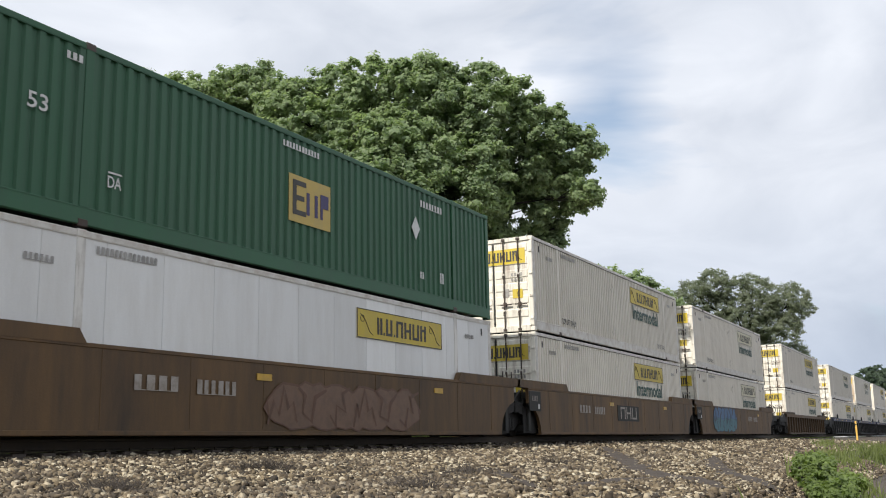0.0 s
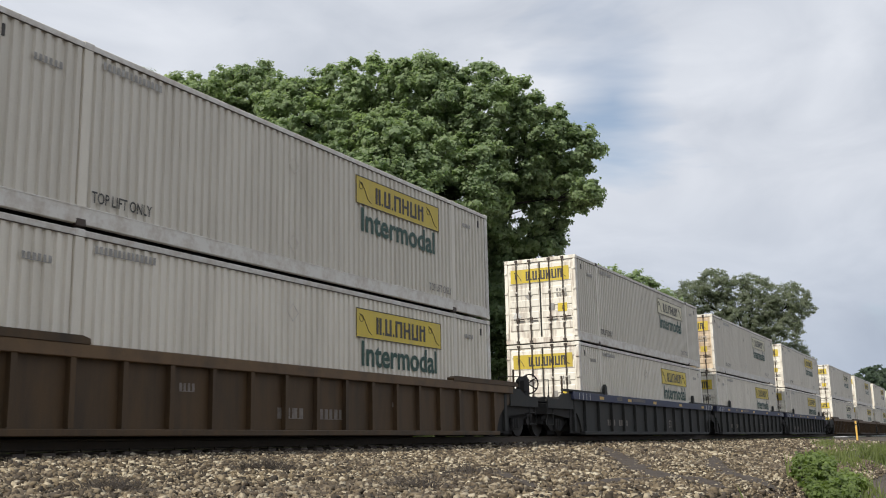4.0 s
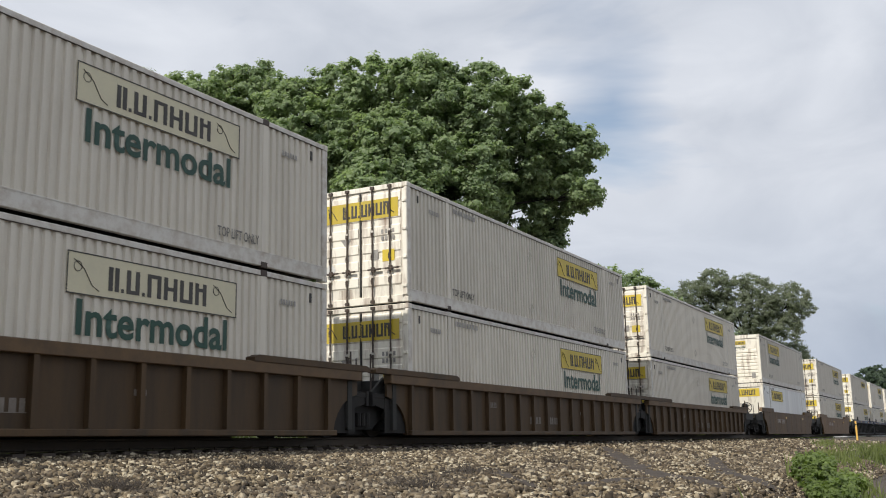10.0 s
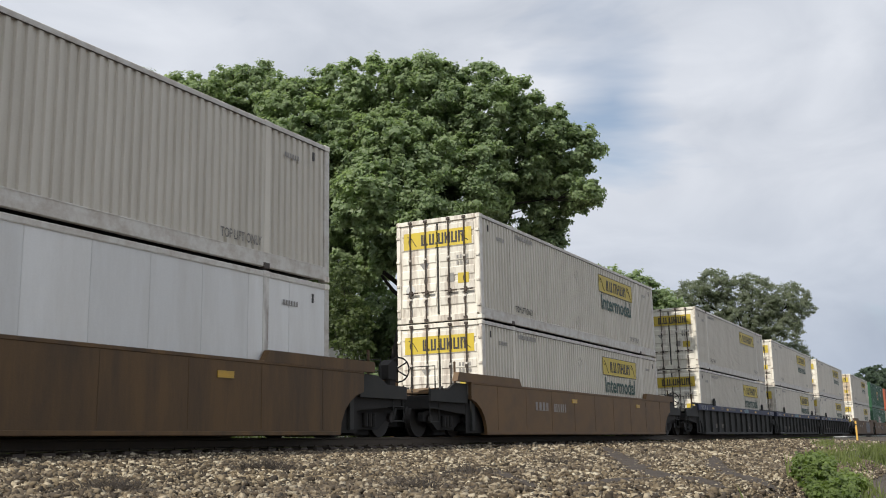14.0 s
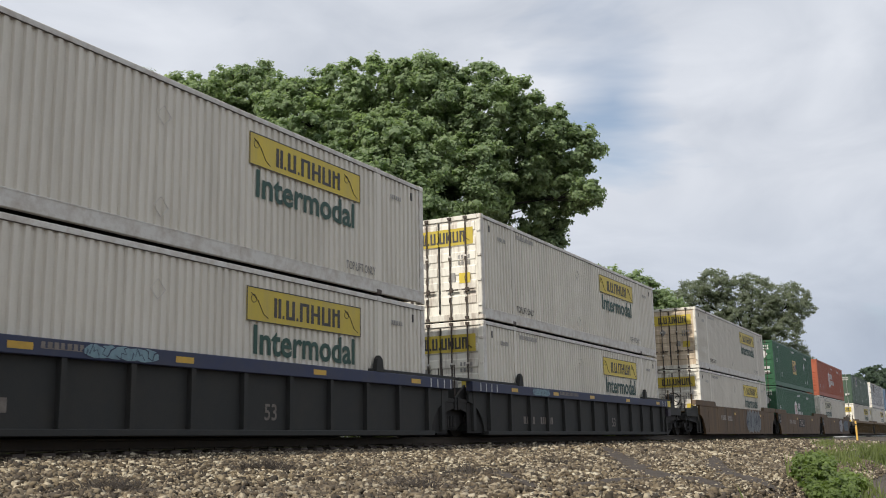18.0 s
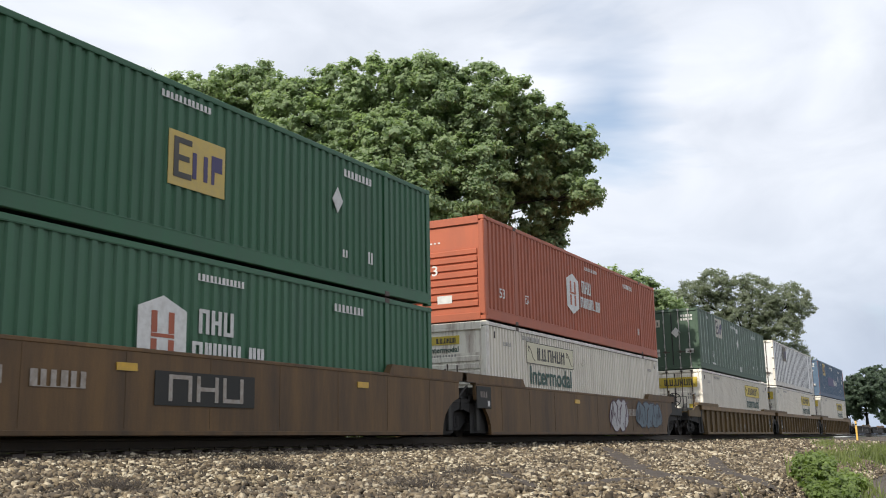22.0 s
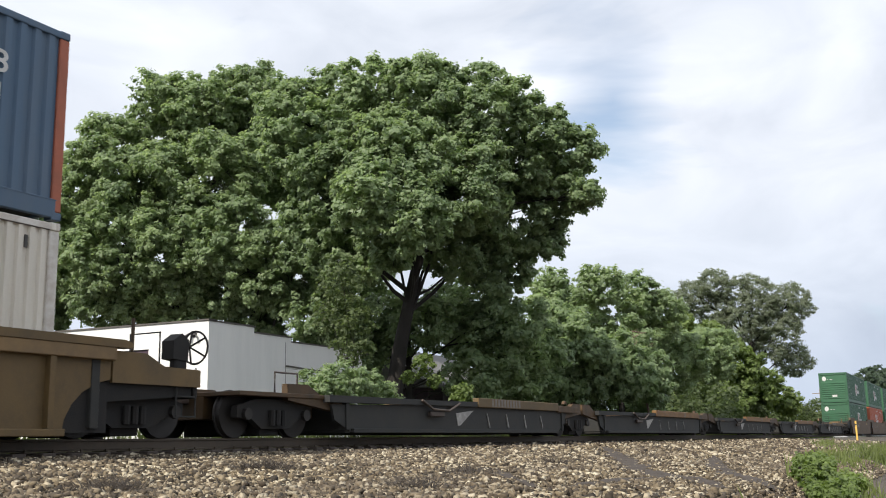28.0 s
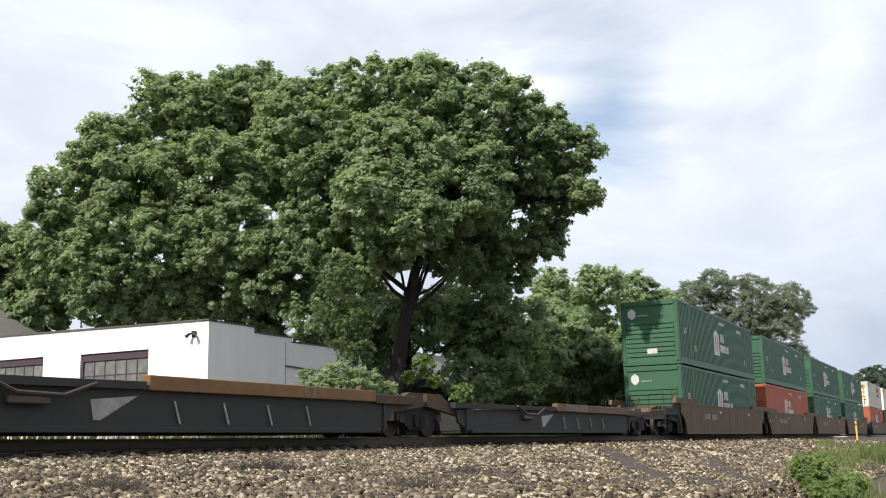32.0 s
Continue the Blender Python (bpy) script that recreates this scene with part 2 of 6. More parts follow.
M = {
    "white": material("white_paint", (0.69, 0.645, 0.555), 0.5, dirt=(0.40, 0.36, 0.29), dirt_amount=0.45, streak=True, vary=0.06),
    "white_flat": material("white_panel_paint", (0.74, 0.74, 0.72), 0.45, dirt=(0.45, 0.42, 0.36), dirt_amount=0.35, streak=True, vary=0.03),
    "door": material("white_door_paint", (0.80, 0.765, 0.67), 0.5, dirt=(0.16, 0.070, 0.032), dirt_amount=0.95, streak=True, scale=2.1, low=0.49, vary=0.05),
    "door_tan": material("weathered_cream_door_paint", (0.68, 0.56, 0.41), 0.55, dirt=(0.27, 0.14, 0.06), dirt_amount=0.9, streak=True, scale=1.5, low=0.46, vary=0.05),
    "post_rust": material("rusty_white_post_paint", (0.70, 0.68, 0.63), 0.55, dirt=(0.10, 0.055, 0.03), dirt_amount=0.95, streak=True, scale=3.0, low=0.44),
    "rail": material("white_rail_paint", (0.64, 0.62, 0.57), 0.55, dirt=(0.26, 0.17, 0.10), dirt_amount=0.6, scale=2.5),
    "green": material("green_paint", (0.022, 0.108, 0.046), 0.5, dirt=(0.035, 0.075, 0.045), dirt_amount=0.5, streak=True, vary=0.05),
    "green_light": material("bright_green_paint", (0.034, 0.116, 0.056), 0.5, dirt=(0.04, 0.085, 0.06), dirt_amount=0.5, streak=True, vary=0.05),
    "green_dull": material("dull_green_paint", (0.054, 0.096, 0.060), 0.6, dirt=(0.06, 0.08, 0.065), dirt_amount=0.5, streak=True),
    "green_post": material("pale_green_paint", (0.30, 0.36, 0.31), 0.55, dirt=(0.18, 0.2, 0.17), dirt_amount=0.4, streak=True),
    "red": material("red_paint", (0.40, 0.102, 0.046), 0.55, dirt=(0.24, 0.08, 0.048), dirt_amount=0.5, streak=True, vary=0.04),
    "blue": material("blue_paint", (0.066, 0.118, 0.185), 0.55, dirt=(0.12, 0.14, 0.16), dirt_amount=0.5, streak=True),
    "orange": material("orange_post_paint", (0.36, 0.10, 0.05), 0.55, dirt=RUST, dirt_amount=0.5),
    "dark_post": material("grey_post_paint", (0.13, 0.13, 0.14), 0.5, dirt=(0.3, 0.29, 0.27), dirt_amount=0.3),
    "steel": material("worn_steel", (0.075, 0.06, 0.05), 0.6, 0.3, dirt=(0.06, 0.03, 0.018), dirt_amount=0.7, scale=4),
    "galv": material("galvanised_steel", (0.45, 0.44, 0.42), 0.45, 0.6, dirt=RUST, dirt_amount=0.5, scale=4),
    "black": material("black_grimy_steel", (0.013, 0.0125, 0.012), 0.85, dirt=(0.028, 0.022, 0.016), dirt_amount=0.6, bump=0.2),
    "gap": material("dark_rubber", (0.03, 0.029, 0.027), 0.8),
    "brown": material("brown_car_paint", (0.134, 0.073, 0.024), 0.65, dirt=(0.034, 0.022, 0.013), dirt_amount=0.95, streak=True, vary=0.12, scale=1.1, low=0.36, bump=0.1),
    "brown_rib": material("dark_brown_car_paint", (0.078, 0.043, 0.015), 0.68, dirt=(0.024, 0.017, 0.010), dirt_amount=0.9, streak=True, vary=0.1, scale=1.3, bump=0.1),
    "rust_sill": material("rusty_sill_paint", (0.120, 0.070, 0.030), 0.66, dirt=(0.045, 0.030, 0.018), dirt_amount=0.9, scale=1.1, bump=0.1),
    "tan_sill": material("tan_brown_sill_paint", (0.205, 0.128, 0.052), 0.62, dirt=(0.08, 0.055, 0.03), dirt_amount=0.8, scale=0.9, bump=0.1),
    "brown_mid": material("ochre_brown_car_paint", (0.130, 0.082, 0.029), 0.66, dirt=(0.055, 0.040, 0.021), dirt_amount=0.8, vary=0.08, scale=0.8, bump=0.1),
    "ochre": material("ochre_car_paint", (0.148, 0.080, 0.027), 0.62, dirt=(0.075, 0.048, 0.026), dirt_amount=0.8, scale=0.7, bump=0.1),
    "soot": material("sooty_black_car_paint", (0.025, 0.026, 0.0245), 0.8, dirt=(0.042, 0.037, 0.030), dirt_amount=0.7, vary=0.08, scale=0.9, bump=0.1),
    "navy": material("navy_car_paint", (0.024, 0.032, 0.075), 0.6, dirt=(0.05, 0.048, 0.05), dirt_amount=0.6, scale=1.0),
    "amber": material("orange_sill_paint", (0.20, 0.10, 0.028), 0.65, dirt=(0.085, 0.05, 0.024), dirt_amount=0.8, scale=1.2),
    "sign": material("yellow_sign", (0.62, 0.47, 0.045), 0.5, dirt=(0.42, 0.33, 0.12), dirt_amount=0.6, streak=True, vary=0.08, scale=2),
    "sign_pale": material("faded_yellow_sign", (0.60, 0.56, 0.40), 0.55, dirt=(0.5, 0.47, 0.36), dirt_amount=0.6, scale=2),
    "ink": material("dark_lettering", (0.045, 0.043, 0.04), 0.6, dirt=(0.12, 0.11, 0.1), dirt_amount=0.5),
    "ink_faded": material("faded_lettering", (0.16, 0.15, 0.14), 0.6, dirt=(0.40, 0.38, 0.35), dirt_amount=0.6, scale=4),
    "ink_green": material("dark_green_lettering", (0.012, 0.058, 0.040), 0.55, dirt=(0.05, 0.10, 0.08), dirt_amount=0.4),
    "mark": material("white_lettering", (0.62, 0.62, 0.60), 0.55, dirt=(0.35, 0.33, 0.3), dirt_amount=0.6, scale=4),
    "mark_dim": material("faded_white_lettering", (0.19, 0.165, 0.14), 0.6, dirt=(0.09, 0.07, 0.055), dirt_amount=0.9, scale=5),
    "mark_worn": material("worn_white_lettering", (0.33, 0.30, 0.265), 0.6, dirt=(0.16, 0.12, 0.085), dirt_amount=0.9, scale=5),
    "mark_grey": material("grey_lettering", (0.25, 0.24, 0.225), 0.6, dirt=(0.52, 0.50, 0.46), dirt_amount=0.7, scale=4),
    "logo_gold": material("gold_badge", (0.52, 0.38, 0.10), 0.55, dirt=(0.36, 0.30, 0.14), dirt_amount=0.6, scale=3),
    "logo_pale": material("pale_badge", (0.50, 0.46, 0.38), 0.55, dirt=(0.3, 0.28, 0.25), dirt_amount=0.5, scale=3),
    "logo_violet": material("violet_lettering", (0.05, 0.04, 0.12), 0.55),
    "logo_brown": material("brown_badge", (0.12, 0.09, 0.05), 0.6, dirt=(0.3, 0.26, 0.2), dirt_amount=0.5, scale=4),
    "yellow_dot": material("yellow_reflector", (0.55, 0.33, 0.03), 0.4, dirt=(0.3, 0.2, 0.05), dirt_amount=0.6, scale=5),
    "tag_teal": material("teal_spray_paint", (0.055, 0.17, 0.19), 0.55, dirt=(0.03, 0.075, 0.15), dirt_amount=0.8, scale=3),
    "tag_blue": material("dull_blue_spray_paint", (0.09, 0.14, 0.17), 0.55, dirt=(0.06, 0.07, 0.08), dirt_amount=0.8, scale=3),
    "tag_azure": material("azure_spray_paint", (0.050, 0.125, 0.240), 0.55, dirt=(0.035, 0.07, 0.13), dirt_amount=0.7, scale=3),
    "tag_navy": material("navy_spray_paint", (0.022, 0.028, 0.052), 0.6, dirt=(0.05, 0.05, 0.06), dirt_amount=0.5, scale=3),
    "tag_plum": material("plum_spray_paint", (0.085, 0.040, 0.065), 0.6, dirt=(0.05, 0.035, 0.045), dirt_amount=0.5, scale=3),
    "tag_rose": material("faded_rose_spray_paint", (0.118, 0.058, 0.034), 0.6, dirt=(0.07, 0.045, 0.03), dirt_amount=0.7, scale=3),
    "tag_pale": material("pale_teal_spray_paint", (0.19, 0.30, 0.34), 0.55, dirt=(0.08, 0.12, 0.16), dirt_amount=0.6, scale=4),
    "tag_halo": material("dusty_pink_spray_paint", (0.27, 0.235, 0.215), 0.6, dirt=(0.15, 0.12, 0.1), dirt_amount=0.6, scale=3),
    "tag_grey": material("silver_spray_paint", (0.17, 0.185, 0.185), 0.5, dirt=(0.09, 0.085, 0.08), dirt_amount=0.8, scale=3),
    "tag_pink": material("mauve_spray_paint", (0.140, 0.080, 0.048), 0.55, dirt=(0.085, 0.05, 0.03), dirt_amount=0.8, scale=2),
    "tag_dark": material("dark_spray_paint", (0.03, 0.022, 0.035), 0.6, dirt=(0.06, 0.045, 0.05), dirt_amount=0.5, scale=3),
    "tag_white": material("white_spray_paint", (0.44, 0.44, 0.44), 0.55, dirt=(0.25, 0.22, 0.22), dirt_amount=0.7, scale=3),
    "railsteel": material("rusty_rail_steel", (0.072, 0.052, 0.034), 0.7, 0.0, dirt=(0.045, 0.036, 0.026), dirt_amount=0.7, scale=3),
    # wheel steel darkened to carry the shade below the cars
    "wheel": material("shade_dark_wheel_steel", (0.020, 0.017, 0.015), 0.7, 0.0, dirt=(0.02, 0.016, 0.012), dirt_amount=0.7, scale=4),
    "tie": material("creosoted_wood", (0.055, 0.042, 0.034), 0.85, dirt=(0.1, 0.085, 0.07), dirt_amount=0.7, scale=5, bump=0.6),
    # near black: the shade under the crowns is put into the bark colour
    "bark": material("shade_darkened_bark", (0.024, 0.020, 0.017), 0.9, dirt=(0.014, 0.012, 0.010), dirt_amount=0.8, streak=True, scale=3, bump=0.8),
    "block": material("white_painted_block_wall", (0.80, 0.785, 0.755), 0.7, dirt=(0.62, 0.62, 0.6), dirt_amount=0.5, streak=True, scale=1.0, bump=0.15),
    "tar": material("dark_roof_edge", (0.09, 0.08, 0.075), 0.8, dirt=(0.2, 0.17, 0.14), dirt_amount=0.5, scale=3),
    "shingle": material("grey_roof_shingles", (0.17, 0.165, 0.16), 0.85, dirt=(0.11, 0.105, 0.1), dirt_amount=0.6, scale=4, bump=0.4),
    "trimwhite": material("white_trim_paint", (0.75, 0.75, 0.74), 0.5, dirt=(0.55, 0.54, 0.5), dirt_amount=0.4, scale=2),
    "frame_dark": material("purple_brown_frame_paint", (0.055, 0.030, 0.045), 0.6, dirt=(0.1, 0.07, 0.07), dirt_amount=0.5, scale=3),
    "pane": material("dusty_window_glass", (0.13, 0.13, 0.12), 0.18, dirt=(0.27, 0.26, 0.23), dirt_amount=0.8, scale=1.6, vary=0.15),
    "post_yellow": material("orange_marker_post", (0.80, 0.50, 0.12), 0.5, dirt=(0.6, 0.36, 0.1), dirt_amount=0.5, scale=4),
    "dead_wood": material("dry_brown_wood", (0.20, 0.13, 0.10), 0.85, dirt=(0.12, 0.08, 0.06), dirt_amount=0.6, scale=3),
    "pole": material("weathered_pole_wood", (0.24, 0.20, 0.16), 0.85, dirt=(0.14, 0.12, 0.1), dirt_amount=0.6, streak=True, scale=3),
    "far_wall": material("pale_far_wall", (0.6, 0.62, 0.6), 0.7),
    # dark brown ground of the low ridges across the gravel
    "soil": material("dark_brown_ridge_ground", (0.046, 0.036, 0.029), 0.95, dirt=(0.085, 0.067, 0.050), dirt_amount=0.7, scale=4, grain=25, bump=0.8),
    "lampmetal": material("dark_lamp_metal", (0.05, 0.045, 0.045), 0.5, 0.5),
}


def leaf_material(name, dark, light, glow):
    """Leaves: colour by leaf, and light that comes through them."""
    m = bpy.data.materials.new(name)
    m.use_nodes = True
    nt = m.node_tree
    n, l = nt.nodes, nt.links
    b, out = n["Principled BSDF"], n["Material Output"]
    geo, ramp = n.new("ShaderNodeNewGeometry"), n.new("ShaderNodeValToRGB")
    ramp.color_ramp.elements[0].color, ramp.color_ramp.elements[1].color = (*dark, 1), (*light, 1)
    tc, patch, mixv = n.new("ShaderNodeTexCoord"), n.new("ShaderNodeTexNoise"), n.new("ShaderNodeMath")
    patch.inputs["Scale"].default_value = 0.45
    l.new(tc.outputs["Object"], patch.inputs["Vector"])
    mixv.operation = "MULTIPLY_ADD"
    mixv.inputs[1].default_value = 0.55
    half = n.new("ShaderNodeMath")
    half.operation = "MULTIPLY_ADD"
    half.inputs[1].default_value, half.inputs[2].default_value = 1.3, -0.4
    l.new(patch.outputs["Fac"], half.inputs[0])
    l.new(geo.outputs["Random Per Island"], mixv.inputs[0])
    l.new(half.outputs[0], mixv.inputs[2])
    l.new(mixv.outputs[0], ramp.inputs["Fac"])
    l.new(ramp.outputs["Color"], b.inputs["Base Color"])
    b.inputs["Roughness"].default_value = 0.5
    b.inputs["Specular IOR Level"].default_value = 0.35
    tr, mix = n.new("ShaderNodeBsdfTranslucent"), n.new("ShaderNodeMixShader")
    gm = n.new("ShaderNodeMix")
    gm.data_type, gm.blend_type = "RGBA", "MULTIPLY"
    gm.inputs["Factor"].default_value = 1.0
    l.new(ramp.outputs["Color"], gm.inputs["A"])
    gm.inputs["B"].default_value = (*glow, 1)
    l.new(gm.outputs["Result"], tr.inputs["Color"])
    mix.inputs["Fac"].default_value = 0.5
    l.new(b.outputs["BSDF"], mix.inputs[1])
    l.new(tr.outputs["BSDF"], mix.inputs[2])
    l.new(mix.outputs["Shader"], out.inputs["Surface"])
    return m


LEAF = {
    "oak": leaf_material("oak_leaves", (0.148, 0.208, 0.120), (0.327, 0.405, 0.224), (1.45, 1.5, 1.0)),
    "left": leaf_material("maple_leaves", (0.161, 0.221, 0.127), (0.350, 0.427, 0.234), (1.45, 1.5, 1.0)),
    # darker leaves, with the shade of the low woods in their colour
    "shade": leaf_material("shade_toned_leaves", (0.072, 0.100, 0.045), (0.155, 0.195, 0.085), (1.35, 1.45, 0.9)),
    "bright": leaf_material("young_leaves", (0.105, 0.150, 0.050), (0.245, 0.315, 0.112), (1.3, 1.4, 0.6)),
    # paler and greyer, with the haze of distance in the leaf colour
    "hazy": leaf_material("haze_greyed_leaves", (0.175, 0.200, 0.150), (0.285, 0.315, 0.235), (1.3, 1.4, 0.9)),
    "far": leaf_material("far_leaves", (0.055, 0.085, 0.055), (0.125, 0.17, 0.115), (1.1, 1.2, 0.8)),
    "grass": leaf_material("grass_blades", (0.10, 0.13, 0.045), (0.24, 0.275, 0.11), (1.2, 1.3, 0.6)),
    "verge": leaf_material("verge_weeds", (0.045, 0.065, 0.022), (0.11, 0.135, 0.05), (1.2, 1.3, 0.6)),
    "dead": leaf_material("dead_grey_twigs", (0.06, 0.05, 0.043), (0.125, 0.108, 0.092), (1.0, 1.0, 1.0)),
}


def stone_material():
    m = bpy.data.materials.new("ballast_stones")
    m.use_nodes = True
    nt = m.node_tree
    n, l = nt.nodes, nt.links
    b = n["Principled BSDF"]
    geo, ramp, tc = n.new("ShaderNodeNewGeometry"), n.new("ShaderNodeValToRGB"), n.new("ShaderNodeTexCoord")
    cr = ramp.color_ramp
    cr.elements[0].color, cr.elements[1].color = (0.028, 0.022, 0.015, 1), (0.56, 0.50, 0.37, 1)
    for pos, col in ((0.30, (0.064, 0.046, 0.028, 1)), (0.54, (0.150, 0.115, 0.070, 1)), (0.75, (0.245, 0.196, 0.124, 1)), (0.89, (0.41, 0.350, 0.250, 1))):
        cr.elements.new(pos).color = col
    l.new(geo.outputs["Random Per Island"], ramp.inputs["Fac"])
    patch, pr, mix = n.new("ShaderNodeTexNoise"), n.new("ShaderNodeValToRGB"), n.new("ShaderNodeMix")
    patch.inputs["Scale"].default_value, patch.inputs["Detail"].default_value = 0.55, 6
    pr.color_ramp.elements[0].position, pr.color_ramp.elements[1].position = 0.5, 0.68
    mp = n.new("ShaderNodeMapping")
    mp.inputs["Rotation"].default_value, mp.inputs["Scale"].default_value = (0, 0, radians(-24)), (0.45, 1.5, 1)
    l.new(tc.outputs["Object"], mp.inputs["Vector"])
    l.new(mp.outputs["Vector"], patch.inputs["Vector"])
    l.new(patch.outputs["Fac"], pr.inputs["Fac"])
    mul = n.new("ShaderNodeMath")
    mul.operation = "MULTIPLY"
    mul.inputs[1].default_value = 0.6
    l.new(pr.outputs["Color"], mul.inputs[0])
    l.new(mul.outputs[0], mix.inputs["Factor"])
    mix.data_type = "RGBA"
    mix.inputs["B"].default_value = (0.120, 0.094, 0.066, 1)
    l.new(ramp.outputs["Color"], mix.inputs["A"])
    l.new(mix.outputs["Result"], b.inputs["Base Color"])
    b.inputs["Roughness"].default_value = 0.85
    fine, bp = n.new("ShaderNodeTexNoise"), n.new("ShaderNodeBump")
    fine.inputs["Scale"].default_value = 60
    l.new(tc.outputs["Object"], fine.inputs["Vector"])
    bp.inputs["Strength"].default_value, bp.inputs["Distance"].default_value = 0.5, 0.01
    l.new(fine.outputs["Fac"], bp.inputs["Height"])
    l.new(bp.outputs["Normal"], b.inputs["Normal"])
    return m


def ground_material():
    """Gravel and dirt near the track, weeds and soil further off."""
    m = bpy.data.materials.new("gravel_and_soil")
    m.use_nodes = True
    nt = m.node_tree
    n, l = nt.nodes, nt.links
    b, tc = n["Principled BSDF"], n.new("ShaderNodeTexCoord")
    vor, ramp = n.new("ShaderNodeTexVoronoi"), n.new("ShaderNodeValToRGB")
    vor.inputs["Scale"].default_value = 16
    cr = ramp.color_ramp
    # kept dark, to stand for shade in the gaps between loose stones
    cr.elements[0].color, cr.elements[1].color = (0.026, 0.021, 0.016, 1), (0.095, 0.078, 0.058, 1)
    l.new(tc.outputs["Object"], vor.inputs["Vector"])
    sepc = n.new("ShaderNodeSeparateColor")
    l.new(vor.outputs["Color"], sepc.inputs["Color"])
    l.new(sepc.outputs[0], ramp.inputs["Fac"])
    soil, sr, mix = n.new("ShaderNodeTexNoise"), n.new("ShaderNodeValToRGB"), n.new("ShaderNodeMix")
    soil.inputs["Scale"].default_value, soil.inputs["Detail"].default_value = 0.35, 8
    sr.color_ramp.elements[0].position, sr.color_ramp.elements[1].position = 0.45, 0.62
    l.new(tc.outputs["Object"], soil.inputs["Vector"])
    l.new(soil.outputs["Fac"], sr.inputs["Fac"])
    mul = n.new("ShaderNodeMath")
    mul.operation = "MULTIPLY"
    mul.inputs[1].default_value = 0.75
    l.new(sr.outputs["Color"], mul.inputs[0])
    l.new(mul.outputs[0], mix.inputs["Factor"])
    mix.data_type = "RGBA"
    l.new(ramp.outputs["Color"], mix.inputs["A"])
    mix.inputs["B"].default_value = (0.115, 0.092, 0.066, 1)
    sep, side, far = n.new("ShaderNodeSeparateXYZ"), n.new("ShaderNodeMapRange"), n.new("ShaderNodeMix")
    l.new(tc.outputs["Object"], sep.inputs[0])
    l.new(sep.outputs["Y"], side.inputs["Value"])
    side.inputs["From Min"].default_value, side.inputs["From Max"].default_value = 14.6, 15.6
    far.data_type = "RGBA"
    l.new(side.outputs[0], far.inputs["Factor"])
    l.new(mix.outputs["Result"], far.inputs["A"])
    far.inputs["B"].default_value = (0.045, 0.052, 0.024, 1)
    l.new(far.outputs["Result"], b.inputs["Base Color"])
    b.inputs["Roughness"].default_value = 0.9
    bp = n.new("ShaderNodeBump")
    bp.inputs["Strength"].default_value, bp.inputs["Distance"].default_value = 0.8, 0.03
    l.new(vor.outputs["Distance"], bp.inputs["Height"])
    l.new(bp.outputs["Normal"], b.inputs["Normal"])
    return m


M["stone"], M["ground"] = stone_material(), ground_material()


# ---- mesh helpers ----
class Geo:
    """Collects vertices and faces of one part."""

    def __init__(self):
        self.v, self.f = [], []

    def add(self, verts, faces):
        k = len(self.v)
        self.v += [tuple(p) for p in verts]
        self.f += [tuple(i + k for i in q) for q in faces]
        return self

    def box(self, x0, x1, y0, y1, z0, z1, ch=0.0):
        if x0 > x1:
            x0, x1 = x1, x0
        if y0 > y1:
            y0, y1 = y1, y0
        if ch <= 0:
            return self.add([(x, y, z) for x in (x0, x1) for y in (y0, y1) for z in (z0, z1)],
                            [(0, 1, 3, 2), (4, 6, 7, 5), (0, 4, 5, 1), (2, 3, 7, 6), (0, 2, 6, 4), (1, 5, 7, 3)])
        bm = bmesh.new()
        bmesh.ops.create_cube(bm, size=1.0)
        bmesh.ops.scale(bm, vec=(x1 - x0, y1 - y0, z1 - z0), verts=bm.verts)
        bmesh.ops.translate(bm, vec=((x0 + x1) / 2, (y0 + y1) / 2, (z0 + z1) / 2), verts=bm.verts)
        bmesh.ops.bevel(bm, geom=bm.edges[:], offset=ch, segments=1, affect="EDGES")
        bm.verts.index_update()
        self.add([v.co[:] for v in bm.verts], [[v.index for v in f.verts] for f in bm.faces])
        bm.free()
        return self

    def prism(self, outline, a0, a1, axis="y"):
        """An outline of (u, w) pushed from a0 to a1 along an axis. y: (x, z); x: (y, z); z: (x, y)."""
        k = len(outline)
        put = {"y": lambda u, w, a: (u, a, w), "x": lambda u, w, a: (a, u, w), "z": lambda u, w, a: (u, w, a)}[axis]
        verts = [put(u, w, a) for a in (a0, a1) for u, w in outline]
        faces = [tuple(range(k)), tuple(range(2 * k - 1, k - 1, -1))]
        faces += [(i, i + k, (i + 1) % k + k, (i + 1) % k) for i in range(k)]
        return self.add(verts, faces)

    def tube(self, points, radii, sides=8):
        pts = [Vector(p) for p in points]
        verts, faces = [], []
        for i, p in enumerate(pts):
            d = (pts[min(i + 1, len(pts) - 1)] - pts[max(i - 1, 0)]).normalized()
            u = d.cross(Vector((0.31, 0.17, 0.93)))
            if u.length < 1e-4:
                u = d.cross(Vector((1, 0, 0)))
            u.normalize()
            w = d.cross(u)
            r = radii[i] if hasattr(radii, "__len__") else radii
            for s in range(sides):
                a = 2 * math.pi * s / sides
                verts.append(p + r * (math.cos(a) * u + math.sin(a) * w))
        for i in range(len(pts) - 1):
            for s in range(sides):
                t = (s + 1) % sides
                faces.append((i * sides + s, i * sides + t, (i + 1) * sides + t, (i + 1) * sides + s))
        faces.append(tuple(range(sides - 1, -1, -1)))
        faces.append(tuple(range((len(pts) - 1) * sides, len(pts) * sides)))
        return self.add(verts, faces)

